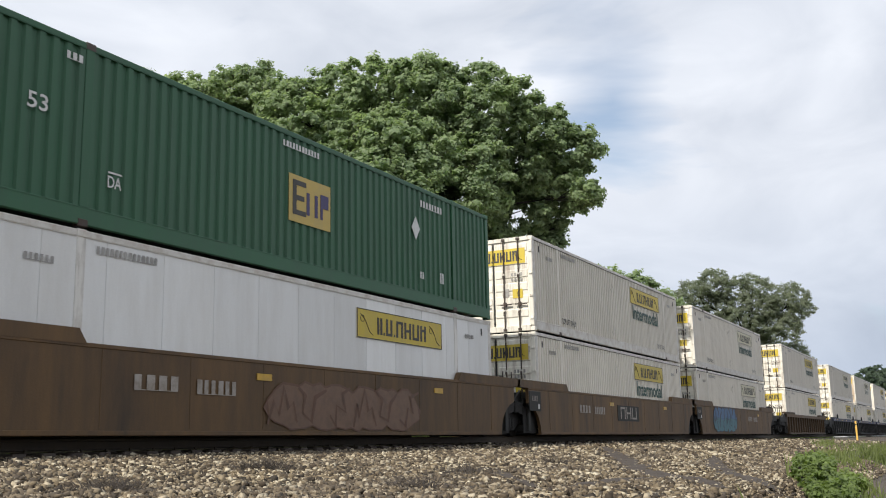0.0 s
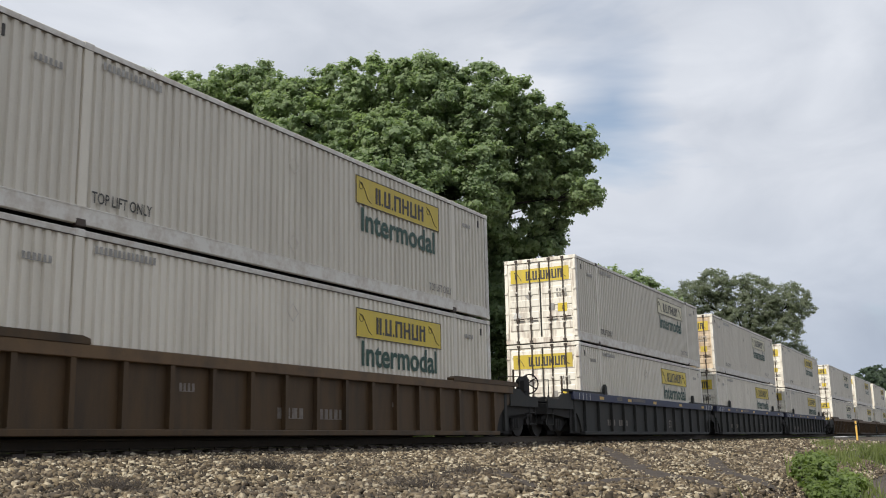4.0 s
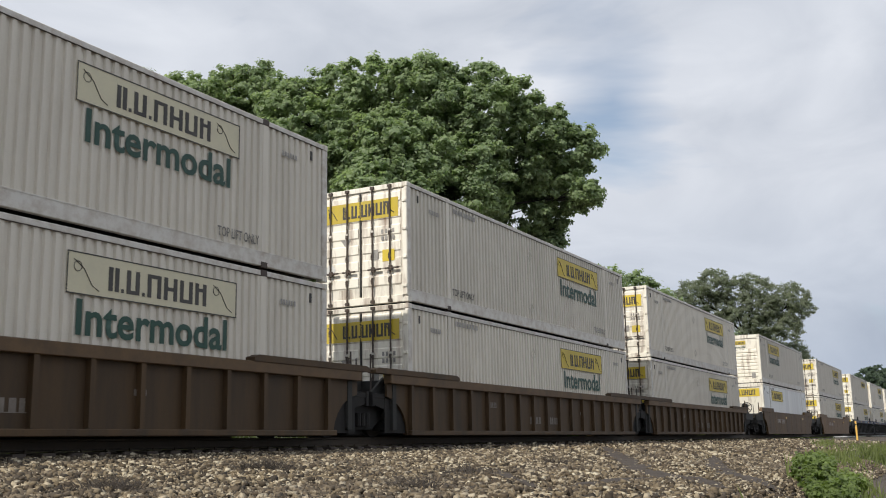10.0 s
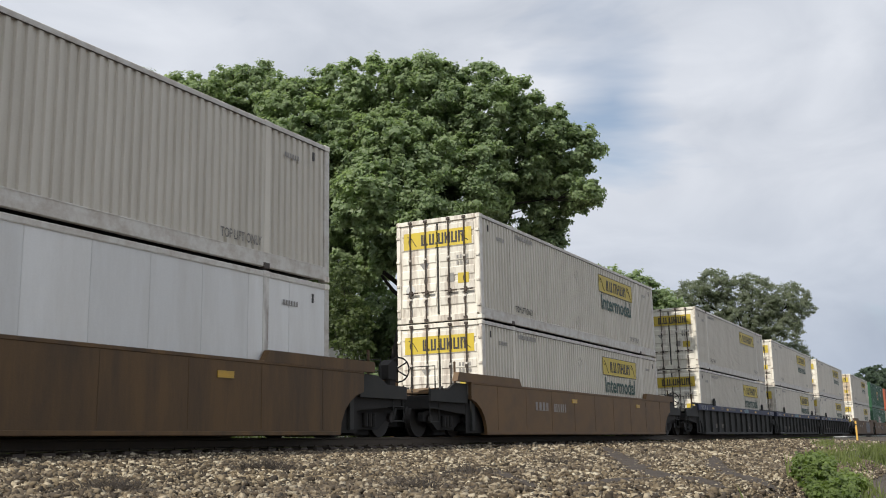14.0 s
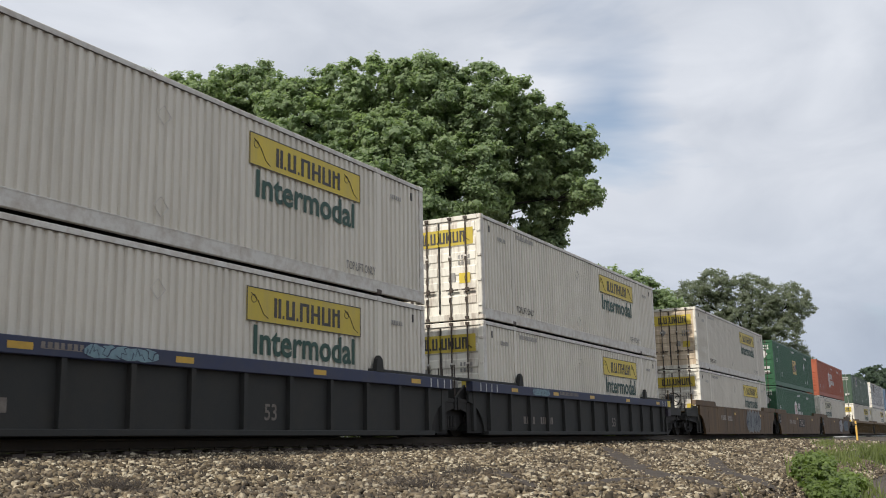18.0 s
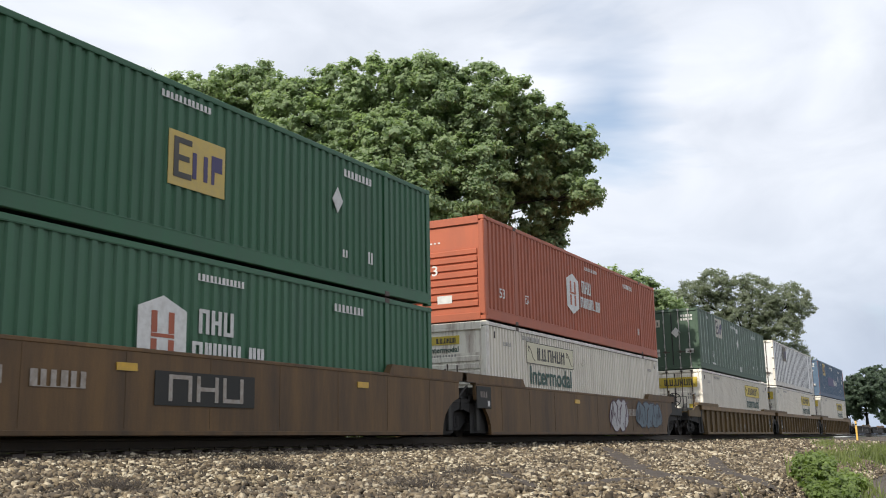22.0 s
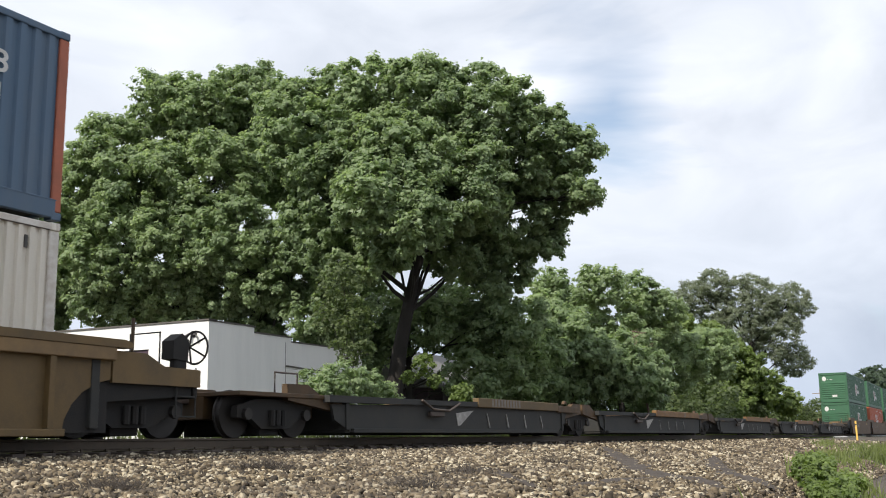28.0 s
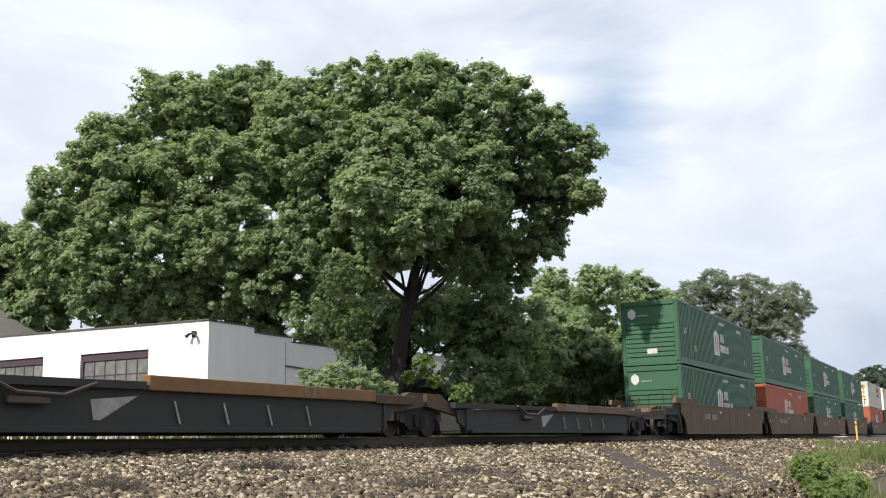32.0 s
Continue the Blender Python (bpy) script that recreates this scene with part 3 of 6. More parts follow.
    def ring(self, c, r, w, axis="x", sides=20, thick=0.03):
        """A hoop round c; its axis is x or y."""
        pts = []
        for s in range(sides + 1):
            a = 2 * math.pi * s / sides
            pts.append((c[0], c[1] + r * math.cos(a), c[2] + r * math.sin(a)) if axis == "x" else
                       (c[0] + r * math.cos(a), c[1], c[2] + r * math.sin(a)))
        return self.tube(pts, w, 6)

    def quad(self, a, b, c, d):
        return self.add([a, b, c, d], [(0, 1, 2, 3)])


def mesh_of(name, geo, mat, smooth=False):
    me = bpy.data.meshes.new(name)
    me.from_pydata(geo.v, [], geo.f)
    me.materials.append(mat)
    if smooth:
        me.shade_smooth()
    me.update()
    return me


def part(name, geo, mat, parent, label="", smooth=False):
    """One mesh under a thing or under a part."""
    ob = new(name, geo if isinstance(geo, bpy.types.Mesh) else mesh_of(name, geo, M[mat], smooth))
    ob.parent = parent
    if label:
        tagged(ob, label)
    return ob


def shared(name, me, parent, x, y, z, rz=0):
    """A part on mesh data that other parts use too."""
    ob = new(name, me)
    ob.parent = parent
    ob.matrix_basis = pose(x, y, z, 0, 0, rz)
    return ob


def structure(name, geo, mat, label, category):
    ob = new(name, geo if isinstance(geo, bpy.types.Mesh) else mesh_of(name, geo, M[mat]))
    return tagged(ob, label, category, kind="structure")


TEXTS = {}


def text_mesh(text, width, height, mat):
    """Flat lettering in the built-in font, in the x-z plane, facing -y, its lower left corner at the origin."""
    key = (text, width, height, mat)
    if key not in TEXTS:
        cu = bpy.data.curves.new("text", "FONT")
        cu.body, cu.offset, cu.resolution_u = text, 0.021 if mat == "ink_green" else 0.012, 3
        tmp = bpy.data.objects.new("text", cu)
        me = bpy.data.meshes.new_from_object(tmp)
        bpy.data.objects.remove(tmp)
        co = np.empty(len(me.vertices) * 3, np.float32)
        me.vertices.foreach_get("co", co)
        co = co.reshape(-1, 3)
        lo, hi = co.min(0), co.max(0)
        u = (co[:, 0] - lo[0]) / (hi[0] - lo[0]) * width
        w = (co[:, 1] - lo[1]) / (hi[1] - lo[1]) * height
        me.vertices.foreach_set("co", np.stack([u, np.zeros_like(u), w], 1).astype(np.float32).ravel())
        me.materials.clear()
        me.materials.append(M[mat])
        me.update()
        TEXTS[key] = me
    return TEXTS[key]


def bars(width, height, count, mat, seed=1, gap=0.28):
    """Unreadable or private writing: a row of plain upright bars, in the x-z plane."""
    rnd = random.Random(seed)
    step, foot = width / count, min(0.012, height * 0.12)
    verts, faces, last = [], [], None
    for i in range(count):
        w = step * (1 - gap) * rnd.uniform(0.75, 1.0)
        k = len(verts)
        verts += [(i * step, 0, 0), (i * step + w, 0, 0), (i * step + w, 0, foot), (i * step + w, 0, height), (i * step, 0, height), (i * step, 0, foot)]
        faces += [(k, k + 1, k + 2, k + 5), (k + 5, k + 2, k + 3, k + 4)]
        if i:
            faces.append((last + 1, k, k + 5, last + 2))
        last = k
    return mesh_of("bars", Geo().add(verts, faces), M[mat])


def word_bars(width, height, widths, mat):
    """A brand drawn as plain shapes: paired strokes of the letters' widths."""
    g = Geo()
    k = width / sum(widths)
    x = 0.0
    for i, w in enumerate(widths):
        w *= k
        s = min(0.085, w * 0.36)
        if w < 0.16:
            g.box(x, x + w * 0.5, -0.002, 0.002, 0, height * 0.16)
        else:
            g.box(x, x + s, -0.002, 0.002, 0, height)
            g.box(x + w * 0.82 - s, x + w * 0.82, -0.002, 0.002, 0, height)
            if w > 0.3:
                b = height * (0.84, 0.42, 0.0, 0.62)[i % 4]
                g.box(x + s, x + w * 0.82 - s, -0.002, 0.002, b, b + height * 0.16)
        x += w
    return mesh_of("word_bars", g, M[mat])


# ---- ground: one sheet, with the roadbed's shoulder and a bank ----
def ground_z(x, y):
    for (y0, z0), (y1, z1) in zip(GROUND, GROUND[1:]):
        if y <= y1:
            s = (y - y0) / (y1 - y0)
            z = z0 + (z1 - z0) * s
            break
    else:
        z = GROUND[-1][1]
    if y < 3.6 or y > 16:
        z += 0.10 * noise.noise((x * 0.13, y * 0.2, 1.7))
    return z + 0.02 * noise.noise((x * 0.6, y * 0.6, 0.3)) * (1 if 0 < y < 10.2 else 0.2)


GROUND = [(-3000, -1.6), (-1.0, -1.55), (0.6, -1.40), (2.3, -0.60), (4.4, -0.45), (6.8, -0.365), (8.5, -0.28), (10.2, -0.20), (11.2, -0.15), (11.8, -0.105), (12.0, -0.10),
          (13.8, -0.13), (14.8, -0.18), (17.3, -0.70), (20.0, -0.5), (3000, -0.5)]


def build_ground():
    xs = [-3000, -400, -100, -40, -20] + [i * 0.8 for i in range(-10, 90)] + [75, 80, 90, 100, 120, 150, 200, 300, 600, 3000]
    ys = [-3000, -300, -60, -20, -8, -4, -2] + [i * 0.4 for i in range(-4, 56)] + [24, 28, 34, 45, 60, 100, 200, 500, 3000]
    verts = [(x, y, ground_z(x, y)) for x in xs for y in ys]
    k = len(ys)
    faces = [(i * k + j, (i + 1) * k + j, (i + 1) * k + j + 1, i * k + j + 1) for i in range(len(xs) - 1) for j in range(k - 1)]
    me = bpy.data.meshes.new("ground")
    me.from_pydata(verts, [], faces)
    me.materials.append(M["ground"])
    me.shade_smooth()
    tagged(new("ground", me), "brown gravel and soil ground beside the railway", "ground", kind="structure")


def island_mesh(name, verts, faces, mat):
    """Many small alike pieces, from arrays (pieces, points, 3) and (faces, corners)."""
    n, p, _ = verts.shape
    m, c = faces.shape
    idx = (faces[None] + (np.arange(n) * p)[:, None, None]).reshape(-1).astype(np.int32)
    me = bpy.data.meshes.new(name)
    me.vertices.add(n * p)
    me.vertices.foreach_set("co", verts.astype(np.float32).ravel())
    me.loops.add(n * m * c)
    me.loops.foreach_set("vertex_index", idx)
    me.polygons.add(n * m)
    me.polygons.foreach_set("loop_start", np.arange(0, n * m * c, c, dtype=np.int32))
    me.materials.append(mat)
    me.update(calc_edges=True)
    return me


RIDGES = ((((28.9, 10.0), (19.2, 6.3), (14.8, 4.6), (13.2, 3.8), (12.2, 3.0), (10.7, 2.4)), 0.30),
          (((22, 5.2), (16.6, 3.9), (14.8, 3.2), (12.9, 2.5), (12.1, 2.2)), 0.24),
          (((13.6, 3.5), (11.5, 3.75), (9.6, 3.8)), 0.28),
          (((12.6, 5.9), (11.6, 5.3), (9.3, 3.9)), 0.16))


def bareness(x, y):
    """How far the points lie from the nearest dark ridge, in widths of the ridge."""
    best = np.full(len(x), 9.0)
    for path, width in RIDGES:
        for (x0, y0), (x1, y1) in zip(path, path[1:]):
            s = np.clip(((x - x0) * (x1 - x0) + (y - y0) * (y1 - y0)) / ((x1 - x0) ** 2 + (y1 - y0) ** 2), 0, 1)
            best = np.minimum(best, np.hypot(x - x0 - s * (x1 - x0), y - y0 - s * (y1 - y0)) / width)
    return best


def build_ballast():
    rng = np.random.default_rng(5)
    base = np.array([(x, y * 0.8, z * 0.62) for x in (-1, 1) for y in (-1, 1) for z in (-1, 1)]) * 0.72
    faces = np.array([[0, 1, 3, 2], [4, 6, 7, 5], [0, 4, 5, 1], [2, 3, 7, 6], [0, 2, 6, 4], [1, 5, 7, 3]])

    def stones(n, x0, x1, y0, y1, lo, hi):
        x, y = rng.uniform(x0, x1, n), rng.uniform(y0, y1, n)
        bare = bareness(x, y)
        keep = (rng.random(n) < np.clip(bare * 0.8 - 0.1, 0.42, 1)) & (x > 0.72 * y - 0.3) & (np.hypot(x, y) > 7.4)
        x, y, bare = x[keep], y[keep], bare[keep]
        n = len(x)
        size = rng.uniform(lo, hi, n) * rng.choice([0.55, 0.8, 1.0, 1.35], n) * np.clip(0.35 + 0.5 * bare, 0.5, 1)
        form = (base[None] + rng.uniform(-0.42, 0.42, (n, len(base), 3))) * rng.uniform(0.6, 1.25, (n, 1, 3))
        a, b = rng.uniform(0, 6.28, n), rng.uniform(0, 6.28, n)
        ca, sa, cb, sb = np.cos(a), np.sin(a), np.cos(b), np.sin(b)
        px, py, pz = form[..., 0], form[..., 1], form[..., 2]
        py, pz = py * cb[:, None] - pz * sb[:, None], py * sb[:, None] + pz * cb[:, None]
        px, py = px * ca[:, None] - py * sa[:, None], px * sa[:, None] + py * ca[:, None]
        z = np.array([ground_z(u, w) for u, w in zip(x, y)]) + size * rng.uniform(0.1, 0.95, n)
        return np.stack([px * size[:, None] + x[:, None], py * size[:, None] + y[:, None], pz * size[:, None] + z[:, None]], -1)

    near = stones(158000, 3.0, 24, 1.9, 11.9, 0.016, 0.031)
    mid = stones(30000, 22, 66, 3.6, 11.9, 0.03, 0.055)
    ob = new("ballast", island_mesh("ballast", np.concatenate([near, mid]), faces, M["stone"]))
    tagged(ob, "loose tan and grey crushed ballast stones along the track", "ballast", kind="stuff")


# ---- track ----
def build_track():
    track = tagged(new("railway_track"), "rusty steel rails on dark wooden ties", "railway track", kind="structure")
    z = RAIL
    outline = [(-0.075, z - 0.185), (0.075, z - 0.185), (0.075, z - 0.172), (0.010, z - 0.155), (0.010, z - 0.045), (0.036, z - 0.036),
               (0.036, z - 0.006), (0.028, z), (-0.028, z), (-0.036, z - 0.006), (-0.036, z - 0.036), (-0.010, z - 0.045), (-0.010, z - 0.155), (-0.075, z - 0.172)]
    for side in (-1, 1):
        c = YC + side * 0.7535
        part("rail", Geo().prism([(c + u, w) for u, w in outline], -520, 620, "x"), "railsteel", track)
    tie = mesh_of("tie", Geo().box(-0.115, 0.115, -1.3, 1.3, -0.178, 0, 0.012), M["tie"])
    plate = mesh_of("tie_plate", Geo().box(-0.09, 0.09, -0.17, 0.17, 0, 0.012).box(-0.07, -0.04, -0.12, -0.09, 0.012, 0.05).box(0.03, 0.06, 0.09, 0.12, 0.012, 0.05), M["railsteel"])
    for i in range(66):
        x = 6.0 + i * 0.5
        t = shared("tie", tie, track, x, YC, z - 0.2, random.uniform(-0.6, 0.6))
        shared("tie_plate", plate, t, 0, -0.7535, 0.001)


# ---- containers ----
def corrugated(length, z0, z1, pitch, depth, flat, y, skip=()):
    """A pressed sheet in the x-z plane from x = 0; its outer face lies at y."""
    g = Geo()
    xs = [(0.0, 0.0)]
    n = int(length / pitch)
    step = length / n
    for i in range(n):
        a = i * step
        xs += [(a + step * flat, 0.0), (a + step * (flat + 0.12), depth), (a + step * 0.88, depth), (a + step, 0.0)]
    verts = [(x, y + d, z) for x, d in xs for z in (z0, z1)]
    g.add(verts, [(2 * i, 2 * i + 2, 2 * i + 3, 2 * i + 1) for i in range(len(xs) - 1)])
    return g


def sign_panel(parent, x, y, z, pale):
    """A yellow company panel with a thin dark edge, plain letter blocks and a curl at each end."""
    w, h = 3.78, 0.63
    s = part("sign", Geo().box(x, x + w, y - 0.004, y + 0.004, z, z + h), "sign_pale" if pale else "sign", parent,
             "faded pale yellow company sign" if pale else "yellow company sign with a dark edge")
    e = 0.018
    part("border", Geo().box(x, x + w, y - 0.010, y - 0.006, z, z + e).box(x, x + w, y - 0.010, y - 0.006, z + h - e, z + h)
         .box(x, x + e, y - 0.010, y - 0.006, z + e, z + h - e).box(x + w - e, x + w, y - 0.010, y - 0.006, z + e, z + h - e), "ink", s)
    me = WORDS.setdefault("sign", word_bars(2.25, 0.37, (0.7, 0.3, 0.9, 0.3, 1, 1, 1, 0.9), "ink"))
    shared("letter_block", me, s, x + 0.80, y - 0.009, z + 0.12)
    for k in (0.12, w - 0.62):
        part("curl", Geo().tube([(x + k, y - 0.008, z + h * 0.82), (x + k + 0.2, y - 0.008, z + h * 0.62), (x + k + 0.36, y - 0.008, z + h * 0.25),
                                 (x + k + 0.5, y - 0.008, z + h * 0.14)], 0.008, 4).ring((x + k + 0.08, y - 0.008, z + h * 0.66), 0.075, 0.006, "y", 12), "ink", s)
    return s


WORDS = {}
KIND_MATS = {"white": ("white", "rail"), "smooth": ("white_flat", "rail"), "green": ("green", "green"), "hub": ("green_light", "green_light"),
             "plate": ("green_dull", "green_dull"), "ivory": ("white_flat", "rail"), "red": ("red", "red"), "blue": ("blue", "blue")}


def side_decals(box, kind, nose, sign, yo):
    """Marks on the side that faces the camera."""
    y = yo - 0.006
    mx = (lambda a, w: a if nose == "rear" else CL - a - w - 0.2)
    if kind in ("white", "smooth"):
        if sign != "none":
            sign_panel(box, mx(9.53, 3.78), y, 1.90, sign == "pale")
        if kind == "white" and sign not in ("only", "none"):
            shared("lettering", text_mesh("Intermodal", 3.34, 0.54, "ink_green"), box, mx(9.74, 3.34), y - 0.004, 1.30)
        shared("lettering", text_mesh("TOP LIFT ONLY", 1.25, 0.18, "ink"), box, 2.24, y - 0.003, 0.40)
        shared("stencil_line", WORDS.setdefault("m1", bars(1.3, 0.12, 14, "mark_grey", 3)), box, 2.35, y - 0.003, 2.55)
        shared("stencil_line", WORDS.setdefault("m2", bars(0.55, 0.11, 6, "mark_grey", 4)), box, 1.05, y - 0.003, 2.28)
        shared("lettering", text_mesh("TOP LIFT ONLY", 1.15, 0.18, "ink_faded"), box, 12.78, y - 0.003, 0.40)
        shared("stencil_line", WORDS.setdefault("m4", bars(0.5, 0.1, 6, "mark_grey", 6)), box, 14.6, y - 0.003, 2.3)
        # flush dark blocks stand for the shade in two narrow slots
        part("recess", Geo().box(0.50, 0.55, y - 0.002, y + 0.02, 2.44, 2.62), "ink", box)
        part("recess", Geo().box(CL - 0.60, CL - 0.55, y - 0.002, y + 0.02, 2.44, 2.62), "ink", box)
        if kind == "white":
            part("placard_frame", Geo().ring((7.3, y - 0.006, 0.62), 0.17, 0.008, "y", 4).ring((7.3, y - 0.006, 2.18), 0.17, 0.008, "y", 4), "rail", box)
    elif kind in ("green", "plate", "blue", "ivory"):
        gold = {"green": "logo_gold", "plate": "logo_pale", "blue": "logo_gold", "ivory": "logo_brown"}[kind]
        a = {"green": (7.10, 1.06), "plate": (3.38, 1.76), "blue": (2.6, 1.75), "ivory": (3.2, 1.76)}[kind]
        b = part("badge", Geo().box(a[0], a[0] + 1.42, y - 0.004, y + 0.004, a[1], a[1] + 0.95), gold, box, "square company badge")
        part("badge_stroke", Geo().box(a[0] + 0.12, a[0] + 0.24, y - 0.012, y - 0.006, a[1] + 0.15, a[1] + 0.85)
             .box(a[0] + 0.24, a[0] + 0.56, y - 0.012, y - 0.006, a[1] + 0.75, a[1] + 0.85).box(a[0] + 0.24, a[0] + 0.5, y - 0.012, y - 0.006, a[1] + 0.45, a[1] + 0.55)
             .box(a[0] + 0.24, a[0] + 0.56, y - 0.012, y - 0.006, a[1] + 0.15, a[1] + 0.25), "ink", b)
        part("badge_stroke", Geo().box(a[0] + 0.58, a[0] + 0.68, y - 0.012, y - 0.006, a[1] + 0.2, a[1] + 0.66).box(a[0] + 0.86, a[0] + 0.96, y - 0.012, y - 0.006, a[1] + 0.2, a[1] + 0.66)
             .box(a[0] + 1.06, a[0] + 1.14, y - 0.012, y - 0.006, a[1] + 0.2, a[1] + 0.72).box(a[0] + 1.14, a[0] + 1.34, y - 0.012, y - 0.006, a[1] + 0.44, a[1] + 0.72), "logo_violet", b)
        if kind == "blue":
            part("badge", Geo().box(5.3, 9.4, y - 0.004, y + 0.004, 1.0, 1.72), "logo_violet", box, "dark violet lettering band")
            shared("stencil_line", WORDS.setdefault("bb", word_bars(2.2, 0.45, (0.7, 0.8, 0.8, 0.9, 0.9, 0.9), "mark")), box, 8.75, y - 0.010, 1.14)
        sq = 0.28
        cx, cz = (8.42, 1.75) if kind == "plate" else (12.1, 1.80)
        if kind == "plate":
            part("label", Geo().box(8.2, 8.62, y - 0.012, y + 0.002, 2.34, 2.58), "mark", box, "white label")
            part("label", Geo().box(8.68, 8.98, y - 0.012, y + 0.002, 0.28, 0.55), "mark", box, "white label")
            part("label", Geo().box(2.4, 2.95, y - 0.012, y + 0.002, 0.34, 0.42), "mark", box, "white label")
        if kind != "ivory":
            part("placard", Geo().prism([(cx - sq * 0.7, cz), (cx, cz - sq), (cx + sq * 0.7, cz), (cx, cz + sq)], y - 0.014, y - 0.002, "y"), "mark", box, "white diamond placard")
        if kind != "plate":
            shared("lettering", text_mesh("53", 0.36 if kind == "green" else 0.5, 0.25 if kind == "green" else 0.34, "mark"), box, 0.95 if kind != "blue" else 14.6, y - 0.004, 1.55 if kind != "blue" else 1.9)
        if kind == "blue":
            part("placard", Geo().box(14.55, 15.0, y - 0.004, y + 0.002, 1.46, 1.76), "mark", box, "white label")
            part("placard", Geo().box(7.9, 8.4, y - 0.004, y + 0.002, 2.36, 2.62), "mark", box, "white label")
        shared("stencil_line", WORDS.setdefault("g1", bars(1.25, 0.12, 12, "mark", 8)), box, 6.9, y - 0.004, 2.52)
        shared("stencil_line", WORDS.setdefault("g2", bars(1.15, 0.16, 8, "mark", 9)), box, 12.35, y - 0.004, 2.38)
        shared("lettering", text_mesh("DA", 0.28, 0.19, "mark"), box, 2.5, y - 0.004, 0.70)
        part("overline", Geo().box(2.5, 2.78, y - 0.006, y - 0.003, 0.925, 0.955), "mark", box)
        shared("stencil_line", WORDS.setdefault("g4", bars(0.22, 0.16, 2, "mark", 11)), box, 12.3, y - 0.004, 0.62)
        shared("stencil_line", WORDS.setdefault("g5", bars(0.22, 0.26, 2, "mark", 12)), box, 13.3, y - 0.004, 0.62)
        shared("stencil_line", WORDS.setdefault("g6", bars(0.34, 0.12, 3, "mark", 13)), box, 1.6, y - 0.004, 2.5)
    else:
        c = 6.66 if kind == "red" else 7.1
        zc = 1.5 if kind == "red" else 1.43
        w, h = 0.55, 0.66
        if kind == "red":
            outline = [(c - w, zc - 0.45), (c, zc - h - 0.02), (c + w, zc - 0.45), (c + w, zc + 0.45), (c, zc + h), (c - w, zc + 0.45)]
        else:
            outline = [(c - w, zc - 0.6), (c + w, zc - 0.6), (c + w, zc + 0.45), (c, zc + h), (c - w, zc + 0.45)]
        b = part("badge", Geo().prism(outline, y - 0.006, y - 0.001, "y"), "mark", box, "white many-sided company badge")
        g = Geo()
        for k in (-0.26, 0.13):
            g.box(c + k, c + k + 0.13, y - 0.013, y - 0.008, zc + 0.05, zc + 0.4)
            g.box(c + k, c + k + 0.13, y - 0.013, y - 0.008, zc - 0.4, zc - 0.05)
        g.box(c - 0.26, c + 0.26, y - 0.013, y - 0.008, zc - 0.02, zc + 0.04)
        part("badge_stroke", g, "red", b)
        shared("letter_block", WORDS.setdefault("h1", word_bars(0.95, 0.42, (1, 1, 1), "mark")), b, c + 0.85, y - 0.006, zc + 0.12)
        shared("letter_block", WORDS.setdefault("h2", word_bars(1.95, 0.36, (1.2, 0.8, 1, 1, 1, 0.3, 0.4, 0.9, 0.9), "mark")), b, c + 0.7, y - 0.006, zc - 0.38)
        shared("lettering", text_mesh("53", 0.38, 0.27, "mark"), box, 0.9, y - 0.004, 0.68 if kind == "red" else 1.4)
        shared("stencil_line", WORDS.setdefault("g1", bars(1.25, 0.12, 12, "mark", 8)), box, 7.9, y - 0.004, 2.45)
        shared("stencil_line", WORDS.setdefault("g2", bars(1.15, 0.16, 8, "mark", 9)), box, 12.0, y - 0.004, 2.36)
        shared("lettering", text_mesh("DA", 0.28, 0.19, "mark"), box, 2.7, y - 0.004, 0.70)
        part("overline", Geo().box(2.7, 2.98, y - 0.006, y - 0.003, 0.925, 0.955), "mark", box)
        shared("stencil_line", WORDS.setdefault("g5", bars(0.22, 0.26, 2, "mark", 12)), box, 13.6, y - 0.004, 0.72)


def letter_blocks(sign, x, z, size):
    """Plain blocks in place of a brand's letters, on a sign that faces -x."""
    y = 0.50 * size
    for i, k in enumerate((0.13, 0.05, 0.16, 0.05, 0.17, 0.17, 0.18, 0.16)):
        k, st, g = k * size, 0.055 * size, Geo()
        z0, z1 = z + 0.08 * size, z + 0.39 * size
        if k < 0.1 * size:
            g.box(x, x + 0.004, y - k, y, z0, z0 + st)
        else:
            g.box(x, x + 0.004, y - st, y, z0, z1).box(x, x + 0.004, y - k, y - k + st, z0, z1)
            h0 = (z0, (z0 + z1) / 2 - 0.025 * size, z0, z1 - 0.05 * size)[i % 4]
            g.box(x, x + 0.004, y - k + st, y - st, h0, h0 + 0.05 * size)
        part("letter_block", g, "ink", sign)
        y -= k + 0.035 * size


def door_end(box, kind, mat, rail, rnd, upper=False):
    """Two leaves with ribs, lock rods and hinges, on the end at x = 0."""
    hw = CW / 2
    part("end_frame", Geo().box(-0.02, 0.1, -hw + 0.01, -hw + 0.13, 0.16, CH - 0.16, 0.01).box(-0.02, 0.1, hw - 0.13, hw - 0.01, 0.16, CH - 0.16, 0.01)
         .box(-0.02, 0.1, -hw + 0.13, hw - 0.13, 0.0, 0.17, 0.01).box(-0.02, 0.1, -hw + 0.13, hw - 0.13, CH - 0.13, CH - 0.005, 0.01), "door" if rail == "rail" else rail, box)
    plain = kind in ("plate", "ivory")
    for s in (-1, 1):
        y0, y1 = (-hw + 0.135, -0.012) if s < 0 else (0.012, hw - 0.135)
        g = Geo().box(0.02, 0.08, y0, y1, 0.175, CH - 0.135)
        leaf = part("door", g, mat, box, "door leaf with vertical lock rods")
        if not plain:
            o = [(0.03, 0.38)]
            for i in range(6):
                z = 0.42 + i * 0.40
